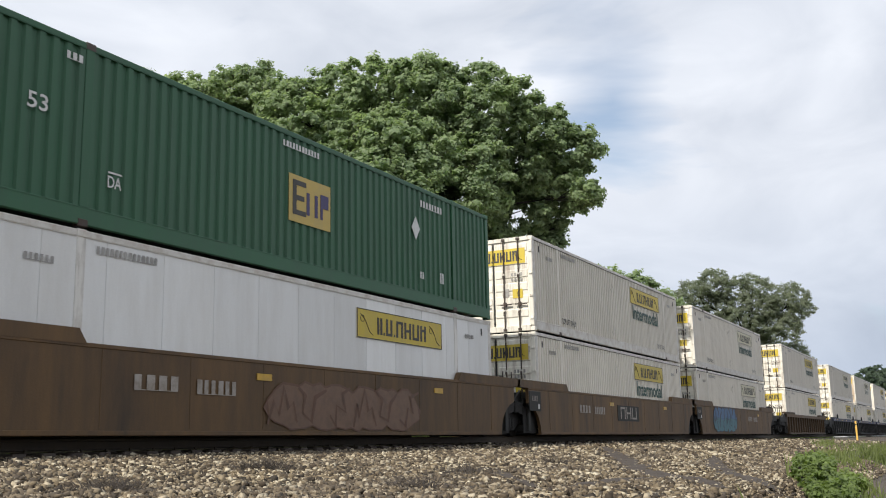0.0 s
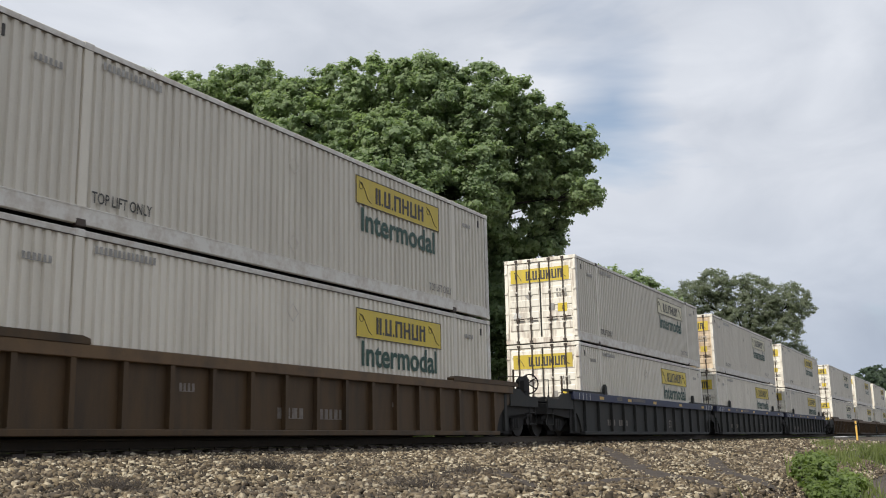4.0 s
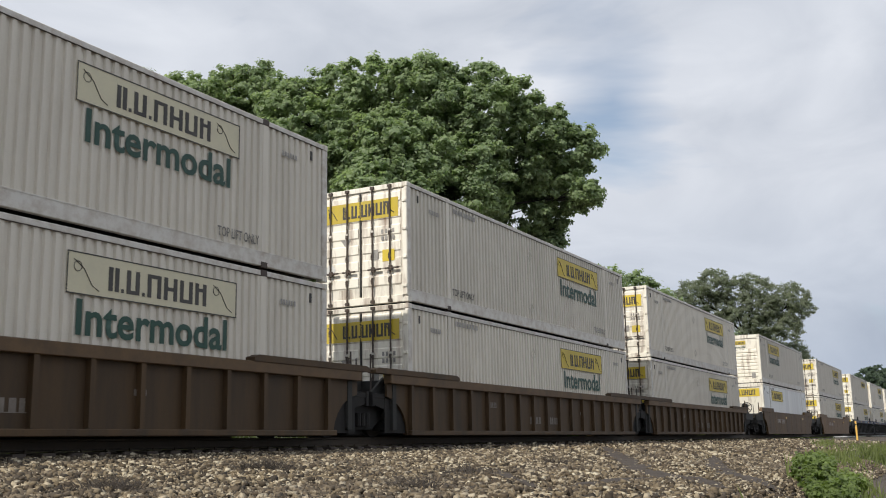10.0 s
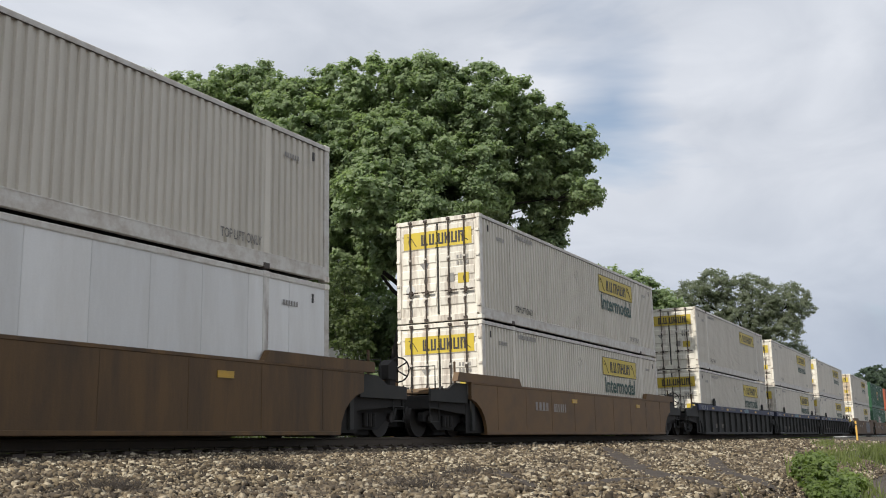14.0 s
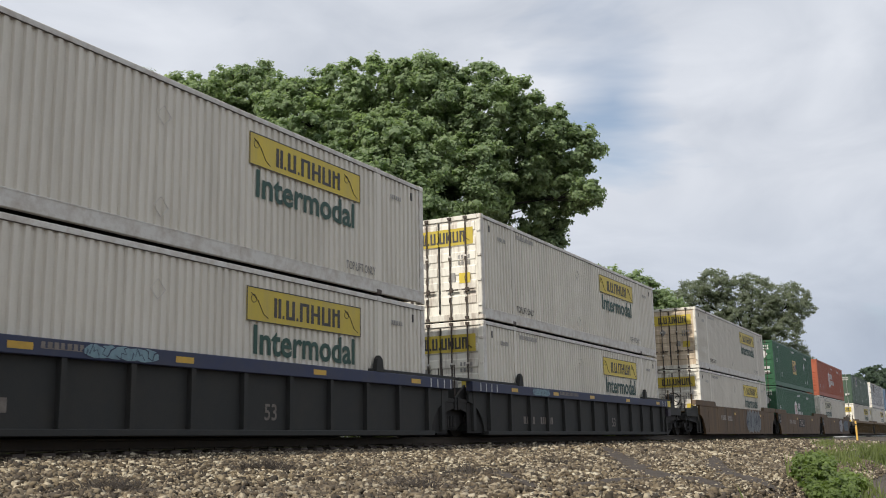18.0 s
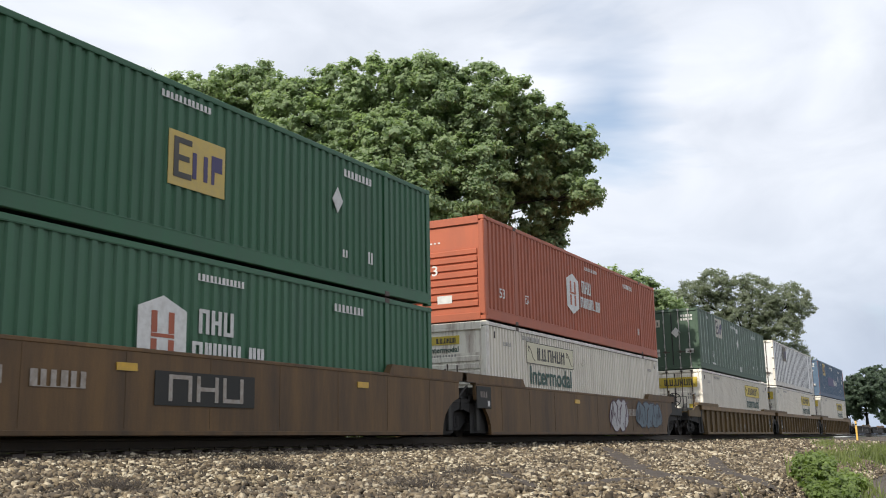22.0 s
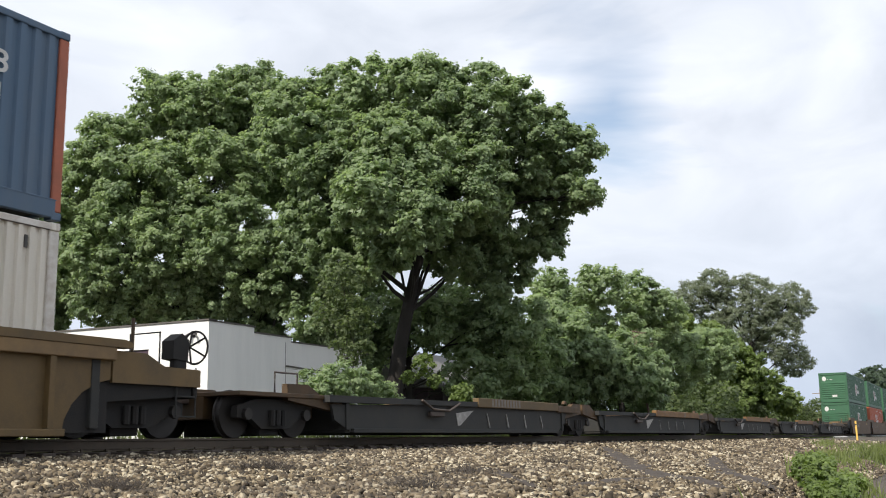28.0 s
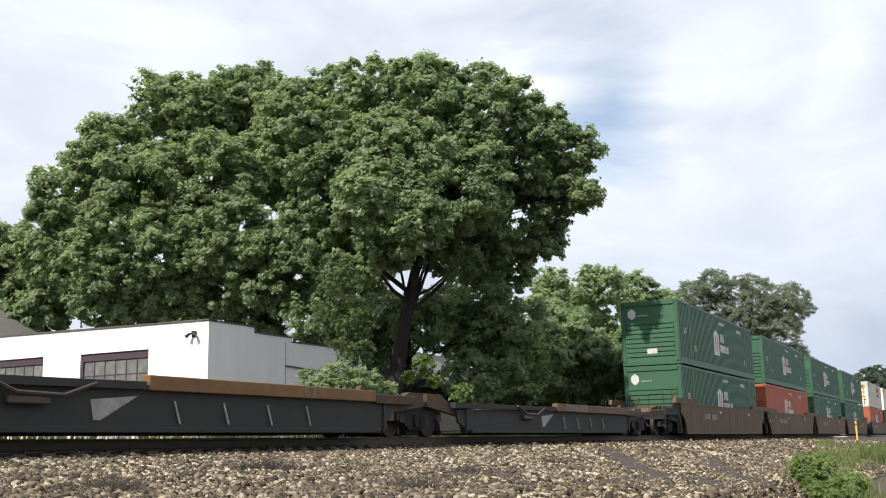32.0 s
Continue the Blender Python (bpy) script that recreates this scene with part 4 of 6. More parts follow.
                o += [(0.016, z), (-0.006, z + 0.03), (-0.006, z + 0.23), (0.016, z + 0.26)]
            part("ribbed_panel", Geo().prism(o + [(0.016, 2.72), (0.03, 2.72)], y0 + 0.05, y1 - 0.05, "y"), mat, leaf)
        for k in (0.30, 0.72):
            y = y0 + (y1 - y0) * (k if s > 0 else 1 - k)
            g = Geo().tube([(-0.045, y, 0.05), (-0.045, y, CH - 0.05)], 0.021, 6)
            for q in range(4):
                g.tube([(-0.045, y, 0.42 + q * 0.58), (-0.05, y + 0.035, 0.50 + q * 0.58), (-0.05, y + 0.035, 0.58 + q * 0.58), (-0.045, y, 0.66 + q * 0.58)], 0.012, 4)
            g.box(-0.07, -0.02, y - 0.05, y + 0.05, 0.02, 0.09).box(-0.07, -0.02, y - 0.05, y + 0.05, CH - 0.1, CH - 0.03)
            part("lock_rod", g, "steel" if not plain else ("galv" if kind == "plate" else "steel"), leaf)
            for q in (0.62, 1.72):
                part("rod_guide", Geo().box(-0.072, 0.02, y - 0.03, y + 0.03, q, q + 0.05), "rail" if rail == "rail" else rail, leaf)
            part("lock_handle", Geo().box(-0.085, -0.045, y - 0.24, y + 0.12, 0.80, 0.835).box(-0.08, -0.02, y - 0.06, y + 0.02, 0.76, 0.88), "steel", leaf)
        yy = -hw + 0.06 if s < 0 else hw - 0.06
        hinge = mesh_of("hinge", Geo().box(-0.05, 0.02, yy - 0.05, yy + 0.05, 0, 0.07, 0.008), M["steel" if kind == "ivory" else "door" if rail == "rail" else rail])
        for i in range(4):
            shared("hinge", hinge, leaf, 0, 0, 0.34 + i * 0.68)
    part("door_seal", Geo().box(-0.012, 0.03, -0.022, 0.022, 0.2, CH - 0.16), "gap", box)
    if kind in ("white", "smooth"):
        w, h, z = 2.12, 0.47, 2.06
        s = part("end_sign", Geo().box(-0.012, -0.008, -w / 2, w / 2, z, z + h), "sign", box, "yellow company sign on the doors")
        letter_blocks(s, -0.018, z, 1.0)
        part("curl", Geo().tube([(-0.016, 0.93, z + 0.38), (-0.016, 0.8, z + 0.3), (-0.016, 0.66, z + 0.08)], 0.011, 4), "ink", s)
        part("curl", Geo().tube([(-0.016, -0.66, z + 0.4), (-0.016, -0.78, z + 0.22), (-0.016, -0.95, z + 0.1)], 0.011, 4), "ink", s)
        part("placard", Geo().prism([(0.28, 1.62), (0.42, 1.44), (0.56, 1.62), (0.42, 1.80)], 0.004, 0.012, "x") if not upper else
             Geo().prism([(0.16, 1.72), (0.32, 1.54), (0.48, 1.72), (0.32, 1.90)], -0.014, -0.008, "x"), "mark_grey", box, "grey diamond placard")
        part("placard", Geo().prism([(0.70, 0.92), (0.86, 0.72), (1.02, 0.92), (0.86, 1.12)], -0.014, -0.008, "x"), "mark", box, "pale diamond placard")
        part("label_plate", Geo().box(-0.014, -0.006, -0.95, -0.62, 1.0, 1.28), "sign", box, "yellow label")
        part("label_plate", Geo().box(-0.014, -0.006, -0.5, -0.32, 1.05, 1.3), "mark_grey", box, "grey data plate")
        g = Geo()
        for i in range(2):
            for k in range(4):
                g.box(-0.012, -0.007, -0.95 + k * 0.1, -0.95 + k * 0.1 + 0.06, 1.52 + i * 0.16, 1.62 + i * 0.16)
        part("stencil_line", g, "mark_grey", box)
    elif kind == "ivory":
        part("label_plate", Geo().box(-0.014, -0.006, -0.95, -0.72, 0.62, 0.84), "mark_grey", box, "small grey label")
    else:
        b = part("badge", Geo().box(-0.014, -0.006, 0.55, 1.1, 2.05, 2.4), "logo_gold" if kind != "plate" else "logo_pale", box, "company badge")
        part("badge_stroke", Geo().box(-0.02, -0.015, 0.98, 1.04, 2.1, 2.35).box(-0.02, -0.015, 0.8, 0.86, 2.12, 2.3).box(-0.02, -0.015, 0.64, 0.7, 2.12, 2.3), "ink", b)
        part("placard", Geo().prism([(-0.42, 1.75), (-0.2, 1.5), (0.02, 1.75), (-0.2, 2.0)] if kind == "plate" else [(-0.95, 2.0), (-0.73, 1.75), (-0.5, 2.0), (-0.73, 2.25)], -0.024, -0.012, "x"),
             "mark", box, "white diamond placard")
        part("label_plate", Geo().box(-0.014, -0.006, -1.0, -0.62, 0.75, 0.95), "mark", box, "white label")
        part("label_plate", Geo().box(-0.014, -0.006, 0.62, 0.95, 0.62, 0.98), "mark" if kind == "plate" else "amber", box, "small label")
        g = Geo()
        for i in range(2):
            for k in range(5):
                g.box(-0.012, -0.007, -1.02 + k * 0.12, -1.02 + k * 0.12 + 0.075, 2.3 + i * 0.17, 2.41 + i * 0.17)
        part("stencil_line", g, "mark", box)
        if kind == "green":
            part("end_sign", Geo().box(-0.013, -0.009, -1.02, -0.25, 1.05, 1.22), "mark", box, "white label strip")
            part("end_sign", Geo().box(-0.013, -0.009, 0.2, 0.6, 1.55, 1.72), "mark", box, "white label strip")


def nose_end(box, kind, mat, rail):
    """A closed end with horizontal ribs."""
    hw = CW / 2
    m2 = "door" if rail == "rail" else rail
    part("end_frame", Geo().box(-0.02, 0.1, -hw + 0.01, -hw + 0.15, 0.16, CH - 0.16, 0.01).box(-0.02, 0.1, hw - 0.15, hw - 0.01, 0.16, CH - 0.16, 0.01)
         .box(-0.02, 0.1, -hw + 0.15, hw - 0.15, 0.0, 0.2, 0.01).box(-0.02, 0.1, -hw + 0.15, hw - 0.15, CH - 0.22, CH - 0.005, 0.01), m2, box)
    part("end_wall", Geo().box(0.03, 0.09, -hw + 0.15, hw - 0.15, 0.2, CH - 0.22), m2, box)
    if kind != "smooth":
        o = [(0.04, 0.30)]
        for i in range(8):
            z = 0.36 + i * 0.205
            o += [(0.026, z), (-0.018, z + 0.03), (-0.018, z + 0.15), (0.026, z + 0.17)]
        part("ribbed_panel", Geo().prism(o + [(0.026, 2.04), (0.04, 2.04)], -hw + 0.22, hw - 0.22, "y"), m2, box)
    if kind in ("white", "smooth"):
        w, h, z = (0.95, 0.23, 2.3) if kind == "white" else (2.15, 0.47, 2.1)
        s = part("end_sign", Geo().box(0.016, 0.024, -w / 2, w / 2, z, z + h), "sign", box, "yellow company sign")
        letter_blocks(s, 0.008, z, w / 2.12)
        if kind == "white":
            t = shared("lettering", text_mesh("Intermodal", 0.9, 0.16, "ink_green"), box, 0.02, 0.45, 2.08, -90)
        g = Geo()
        for k in range(9):
            g.box(0.010, 0.02, 0.35 - k * 0.09, 0.35 - k * 0.09 + 0.05, 1.92 if kind == "white" else 1.58, 2.02 if kind == "white" else 1.70)
        part("stencil_line", g, "mark_grey", box)
        if kind == "white":
            for zz in (1.62, 0.55):
                part("placard_frame", Geo().prism([(0.72, zz), (0.9, zz - 0.2), (1.08, zz), (0.9, zz + 0.2)], -0.022, -0.017, "x"), "white_flat", box)
            part("label_plate", Geo().box(-0.02, -0.016, -0.95, -0.72, 0.28, 0.6), "mark_grey", box, "grey data plate")
    else:
        part("badge", Geo().prism([(0.62, 2.2), (0.8, 2.05), (0.98, 2.2), (0.98, 2.42), (0.8, 2.56), (0.62, 2.42)], 0.015, 0.025, "x"), "mark", box, "white round company badge")
        shared("letter_block", WORDS.setdefault("h3", word_bars(0.5, 0.26, (1, 1, 1, 1), "mark")), box, 0.02, 0.5, 2.2, -90)
        part("label_plate", Geo().box(-0.02, -0.016, -0.3, 0.15, 0.5, 0.72), "mark", box, "white label")
        if kind == "red":
            shared("lettering", text_mesh("53", 0.42, 0.28, "mark"), box, -0.02, 0.55, 1.3, -90)


def make_container(kind, nose, sign, rnd, upper):
    """A 53 foot container; its origin is the middle of the front lower edge, x runs along it, the camera sees the side at -y."""
    mat, rail = KIND_MATS[kind]
    hw, L, H = CW / 2, CL, CH
    box = new("shipping_container")
    plain = kind in ("smooth", "plate", "ivory")
    part("core", Geo().box(0.09, L - 0.09, -hw + 0.06, hw - 0.06, 0.14, H - 0.05), "gap" if not plain else mat, box)
    if not plain:
        for s in (-1, 1):
            g = corrugated(L - 0.24, 0.30, H - 0.10, 0.19 if kind == "white" else 0.245, 0.04 * -s, 0.42, 0)
            g.v = [(x + 0.12, y + s * (hw - 0.006), z) for x, y, z in g.v]
            part("side_wall", g, mat, box)
    else:
        part("side_wall", Geo().box(0.12, L - 0.12, hw - 0.03, hw - 0.008, 0.30, H - 0.10), mat, box)
        wall = part("side_wall", Geo().box(0.12, L - 0.12, -hw + 0.03, -hw + 0.02, 0.30, H - 0.10), mat, box)
        w = (L - 0.24) / 13
        panel = mesh_of("panel", Geo().box(0.004, w - 0.004, -hw + 0.008, -hw + 0.0195, 0.305, H - 0.105), M[mat])
        for i in range(13):
            shared("panel", panel, wall, 0.12 + i * w, 0, 0)
        if kind != "smooth":
            post = "green_post" if kind == "plate" else "dark_post"
            w = 0.075 if kind == "plate" else 0.055
            me = mesh_of("side_post", Geo().box(0, w, -hw - 0.012, -hw + 0.0075, 0.3, H - 0.1), M[post])
            for i in range(26 if kind == "plate" else 27):
                a = 0.39 + i * 0.588 if kind == "plate" else 0.62 + i * 0.565
                if abs(a - 2.06) > 0.2 and abs(a - L + 2.06) > 0.2:
                    shared("side_post", me, box, a, 0, 0)
    for s in (-1, 1):
        part("top_rail", Geo().box(0.1, L - 0.1, s * (hw - 0.075), s * (hw + 0.002), H - 0.115, H - 0.012, 0.012), rail, box)
        part("bottom_rail", Geo().box(0.1, L - 0.1, s * (hw - 0.09), s * (hw + 0.004), 0.03, 0.31, 0.012)
             .box(0.1, L - 0.1, s * (hw + 0.004), s * (hw + 0.010), 0.285, 0.30), rail, box)
        part("drip_edge", Geo().box(0.18, L - 0.18, s * (hw - 0.02), s * (hw + 0.008), H - 0.122, H - 0.112), "steel" if kind == "white" else rail, box)
        for x in (2.06, L - 2.06):
            p = part("lift_post", Geo().box(x - 0.085, x + 0.085, s * (hw - 0.06), s * (hw + 0.004), 0.3, H - 0.1, 0.008), "post_rust" if kind == "smooth" else mat, box)
            part("lift_casting", Geo().box(x - 0.10, x + 0.10, s * (hw - 0.12), s * (hw + 0.010), H - 0.125, H, 0.012), "steel" if rnd.random() < 0.6 else rail, p)
            part("lift_casting", Geo().box(x - 0.10, x + 0.10, s * (hw - 0.12), s * (hw + 0.010), 0.0, 0.12, 0.012), "steel", p)
        for x in (0.0, L - 0.17):
            part("corner_post", Geo().box(x, x + 0.17, s * (hw - 0.10), s * hw, 0.12, H - 0.12, 0.015), ("orange" if kind == "blue" else rail), box)
            for z in (0.0, H - 0.118):
                part("corner_casting", Geo().box(x - 0.004, x + 0.174, s * (hw - 0.16), s * (hw + 0.006), z, z + 0.118, 0.012), rail if rail != "rail" else "door", box)
    part("roof", Geo().box(0.1, L - 0.1, -hw + 0.075, hw - 0.075, H - 0.05, H - 0.015), mat, box)
    if nose == "rear":
        door_end(box, kind, {"white": "door_tan" if upper else "door", "smooth": "door"}.get(kind, mat), rail, rnd, upper)
        part("end_wall", Geo().box(L - 0.09, L - 0.02, -hw + 0.15, hw - 0.15, 0.1, H - 0.1), mat, box)
    else:
        nose_end(box, kind, mat, rail)
        part("end_wall", Geo().box(L - 0.09, L - 0.02, -hw + 0.15, hw - 0.15, 0.1, H - 0.1), mat, box)
    side_decals(box, kind, nose, sign, -hw)
    return box


CONTAINER_LABELS = {
    ("white", "yellow"): "ribbed white container with yellow sign",
    ("white", "pale"): "ribbed white container with faded sign",
    ("white", "only"): "ribbed white container, yellow sign alone",
    ("white", "none"): "plain ribbed white container",
    ("smooth", "only"): "smooth white container with yellow sign",
    ("smooth", "yellow"): "smooth white container with yellow sign",
    ("smooth", "none"): "plain smooth white container",
    ("green", ""): "dark green ribbed container, gold badge",
    ("hub", ""): "bright green ribbed container, white badge",
    ("plate", ""): "dull green container with pale posts",
    ("ivory", ""): "white container with dark upright posts",
    ("red", ""): "red ribbed container with white badge",
    ("blue", ""): "blue ribbed container with orange posts",
}
MASTERS, TRAIN = {}, []
WEATHERED = (-134.6, 78.0)   # stacks whose upper doors have turned cream


def container(off, level, kind, nose, sign=""):
    """Puts a container into the train: off is where its front stands at 16 s, level low or high."""
    key = (kind, nose, sign, level == "high" and kind == "white" and round(off, 1) in WEATHERED)
    z = BASE_LOW if level == "low" else BASE_HIGH
    m = pose(off, YC, z)
    if key not in MASTERS:
        MASTERS[key] = make_container(kind, nose, sign, random.Random(len(MASTERS)), key[3])
        ob = MASTERS[key]
        ob.matrix_basis = m
    else:
        ob = copy_thing(MASTERS[key], m)
    where = "inside a well car" if level == "low" else "on another container"
    tagged(ob, CONTAINER_LABELS[(kind, sign)] + " " + where, "container", "stacked containers")
    TRAIN.append((ob, off, z))


# ---- rail cars ----
def wheelset_mesh():
    """An axle with two flanged wheels, round the y axis; raised hub and a dished face."""
    g = Geo().tube([(0, -0.95, 0), (0, 0.95, 0)], 0.08, 8)
    for s in (-1, 1):
        g.tube([(0, s * 0.69, 0), (0, s * 0.73, 0), (0, s * 0.735, 0), (0, s * 0.83, 0), (0, s * 0.831, 0), (0, s * 0.80, 0), (0, s * 0.795, 0), (0, s * 0.84, 0)],
               [0.445, 0.445, 0.421, 0.419, 0.36, 0.33, 0.16, 0.13], 24)
        for i in range(3):
            a = i * 2.094
            g.box(0.24 * math.cos(a) - 0.03, 0.24 * math.cos(a) + 0.03, s * 0.79, s * 0.808, 0.24 * math.sin(a) - 0.03, 0.24 * math.sin(a) + 0.03)
    return mesh_of("wheelset", g, M["wheel"])


WHEELSET = [wheelset_mesh()]


def bogie(parent, at):
    """A two-axle bogie under a car's end."""
    x = 0.0
    b = part("bogie", Geo().box(x - 0.16, x + 0.16, -1.0, 1.0, RAIL + 0.38, RAIL + 0.68, 0.02), "black", parent, "black two-axle bogie")
    b.matrix_basis = pose(at, 0, 0)
    for s in (-1, 1):
        y0, y1 = s * 0.94, s * 1.08
        z = RAIL
        o = [(x - 1.12, z + 0.36), (x - 0.72, z + 0.34), (x - 0.42, z + 0.16), (x + 0.42, z + 0.16), (x + 0.72, z + 0.34), (x + 1.12, z + 0.36),
             (x + 1.12, z + 0.56), (x + 0.62, z + 0.70), (x - 0.62, z + 0.70), (x - 1.12, z + 0.56)]
        part("side_frame", Geo().prism(o, y0, y1, "y"), "black", b)
        spring = mesh_of("spring", Geo().tube([(0, s * 1.12, z + 0.22), (0, s * 1.12, z + 0.5)], 0.065, 8), M["black"])
        for k in (-0.17, 0.0, 0.17):
            shared("spring", spring, b, x + k, 0, 0)
        cap = mesh_of("bearing_cap", Geo().tube([(0, y1, z + 0.42), (0, y1 + s * 0.08, z + 0.42)], 0.11, 10), M["wheel"])
        for k in (-0.89, 0.89):
            shared("bearing_cap", cap, b, x + k, 0, 0)
    # black blocks added to stop light showing between the wheels
    for k in (-0.42, 0.42):
        part("brake_beam", Geo().box(x + k - 0.09, x + k + 0.09, -0.66, 0.66, RAIL + 0.06, RAIL + 0.44, 0.02), "black", b)
    part("spring_plank", Geo().box(x - 0.3, x + 0.3, -0.92, 0.92, RAIL + 0.04, RAIL + 0.30, 0.02), "black", b)
    for k in (-0.89, 0.89):
        shared("wheelset", WHEELSET[0], b, k, 0, RAIL + 0.42)
    return b


TAGS = {  # paint, upper paint, edge paint, from x, to x, from z, to z, number of figures
    "teal": [("tag_teal", "tag_azure", "tag_dark", 2.0, 7.0, 0.28, 1.50, 6)],
    "grey": [("tag_grey", "", "tag_navy", 8.9, 12.7, 0.28, 1.46, 5)],
    "two": [("tag_white", "", "tag_plum", 9.3, 11.3, 0.30, 1.42, 3), ("tag_blue", "", "tag_dark", 12.3, 15.6, 0.42, 1.40, 4)],
    "mauve": [("tag_pink", "", "tag_rose", 6.3, 11.8, 0.28, 1.18, 6)],
    "chord": [("tag_pale", "", "navy", 8.6, 9.7, 1.30, 1.51, 4)],
    "chord_front": [("tag_pale", "", "navy", 2.8, 4.1, 1.30, 1.51, 5)],
    "chord_mid": [("tag_pale", "", "navy", 5.7, 7.2, 1.30, 1.52, 5)],
}


def ribbon(points, width, y):
    """One brush stroke in the x-z plane, as a strip along points; it narrows at both ends."""
    verts, k = [], len(points)
    for i, (x, z) in enumerate(points):
        (xa, za), (xb, zb) = points[max(i - 1, 0)], points[min(i + 1, k - 1)]
        dx, dz = xb - xa, zb - za
        n = math.hypot(dx, dz) or 1.0
        w = width * (0.35 if i in (0, k - 1) else 0.5 + 0.18 * math.sin(i * 2.1))
        verts += [(x - dz / n * w, y, z + dx / n * w), (x + dz / n * w, y, z - dx / n * w)]
    return Geo().add(verts, [(2 * i, 2 * i + 1, 2 * i + 3, 2 * i + 2) for i in range(k - 1)])


def tag_shapes(car, kind, y):
    """Spray-painted tags on a car's side: a filled shape with an uneven edge, a halo round it and brush strokes in it."""
    rnd = random.Random(kind + "7")
    for mat, high, edge, x0, x1, z0, z1, n in TAGS[kind]:
        w, h = (x1 - x0) / n, z1 - z0
        top, low = [], []
        for i in range(4 * n + 1):
            x = x0 + (x1 - x0) * i / (4 * n)
            end = min(1.0, 0.45 + min(i, 4 * n - i) * 0.28)
            top.append((x + rnd.uniform(-0.06, 0.06) * w, z0 + h * (0.5 + end * rnd.uniform(0.40, 0.50) - (0.10 if i % 4 == 0 else 0))))
            low.append((x + rnd.uniform(-0.06, 0.06) * w, z0 + h * (0.5 - end * rnd.uniform(0.42, 0.50) + (0.07 if i % 4 == 2 else 0))))
        halo = [(x, z + 0.05 * h) for x, z in top] + [(x1 + 0.13 * w, z0 + h * 0.5)] + [(x, z - 0.03 * h) for x, z in reversed(low)] + [(x0 - 0.13 * w, z0 + h * 0.45)]
        part("paint_tag", Geo().prism(halo, y - 0.003, y - 0.0005, "y"), "tag_halo" if kind == "grey" else edge, car, "outline of a spray-painted tag")
        part("paint_tag", Geo().prism(top + low[::-1], y - 0.006, y - 0.004, "y"), mat, car, "spray-painted tag of angular shapes")
        if high:
            mid = [(x, z0 + h * rnd.uniform(0.44, 0.62)) for x, z in top]
            part("paint_tag", Geo().prism(top + mid[::-1], y - 0.009, y - 0.007, "y"), high, car, "blue upper half of a spray-painted tag")
        for i in range(n):
            a, pts = x0 + i * w, []
            form = (((0.05, 0.08), (0.22, 0.62), (0.34, 0.30), (0.50, 0.93), (0.62, 0.44), (0.80, 0.58), (0.98, 0.12)),
                    ((0.0, 0.92), (0.26, 0.74), (0.20, 0.36), (0.52, 0.20), (0.66, 0.66), (1.0, 0.84)),
                    ((0.10, 0.30), (0.36, 0.10), (0.44, 0.56), (0.74, 0.40), (0.60, 0.86), (0.96, 0.96)))[i % 3]
            for u, v in form:
                pts.append((a + w * (u + rnd.uniform(-0.06, 0.06)), z0 + h * (v + rnd.uniform(-0.05, 0.05))))
            part("paint_stroke", ribbon(pts, 0.085 * min(1.0, h), y - 0.012 - 0.0004 * i), edge, car, "dark brush stroke of a spray-painted tag")


def end_gear(car, x, d, mat, coupled, brake):
    """Platform, steps, grab irons, coupler; d is -1 at the front end and 1 at the rear."""
    out = 2.45 if coupled else 1.02
    part("end_platform", Geo().box(x, x + d * out, -1.28, 1.28, 0.98, 1.08, 0.01).box(x + d * (out - 0.1), x + d * out, -1.3, 1.3, 0.80, 1.12, 0.01)
         .box(x, x + d * out, -0.42, 0.42, 0.40, 0.98), "black", car)
    for y in (-1.27, 1.23):
        part("side_skirt", Geo().prism([(x, 0.98), (x + d * (out - 0.12), 0.98), (x + d * (out - 0.12), 0.84), (x + d * out * 0.55, 0.76), (x, 0.66)], y, y + 0.04, "y"), "black", car)
    part("bulkhead", Geo().box(x + d * 0.12, x + d * 0.28, -1.36, 1.36, 0.30, 1.40, 0.01), "soot", car)
    brace = mesh_of("bulkhead_brace", Geo().prism([(x + d * 0.28, 1.08), (x + d * 0.85, 1.08), (x + d * 0.28, 1.46)], -0.03, 0.03, "y"), M["soot"])
    for y in (-1.1, -0.5, 0.5, 1.1):
        shared("bulkhead_brace", brace, car, 0, y, 0)
    # added black plates stand in for the shade inside the wheel arches
    for y in (-1.28, 1.25):
        part("arch_liner", Geo().box(x - d * 0.75, x + d * 0.5, y, y + 0.03, 0.24, 1.2), "black", car)
    if coupled:
        for y in (-1.36, 1.30):
            part("end_beam", Geo().prism([(x + d * 0.52, 0.98), (x + d * 2.45, 0.98), (x + d * 2.45, 1.26), (x + d * 1.6, 1.28), (x + d * 1.2, 1.46), (x + d * 0.52, 1.46)], y, y + 0.06, "y"), mat if mat == "brown_mid" else "soot", car)
        part("coupler", Geo().box(x + d * 2.45, x + d * 2.75, -0.14, 0.14, 0.84, 1.06, 0.02).box(x + d * 2.7, x + d * 2.955, -0.2, 0.16, 0.80, 1.10, 0.04), "steel", car)
        part("air_hose", Geo().tube([(x + d * 2.4, -0.4, 0.9), (x + d * 2.6, -0.42, 0.6), (x + d * 2.8, -0.38, 0.48), (x + d * 2.94, -0.3, 0.6)], 0.03, 6), "gap", car)
        for y in (-1.3, 1.3):
            g = Geo()
            for k in (1.95, 2.4):
                g.tube([(x + d * k, y, 0.48), (x + d * k, y, 1.3)], 0.016, 5)
            for i in range(3):
                g.tube([(x + d * 1.95, y, 0.5 + i * 0.32), (x + d * 2.4, y, 0.5 + i * 0.32)], 0.014, 5)
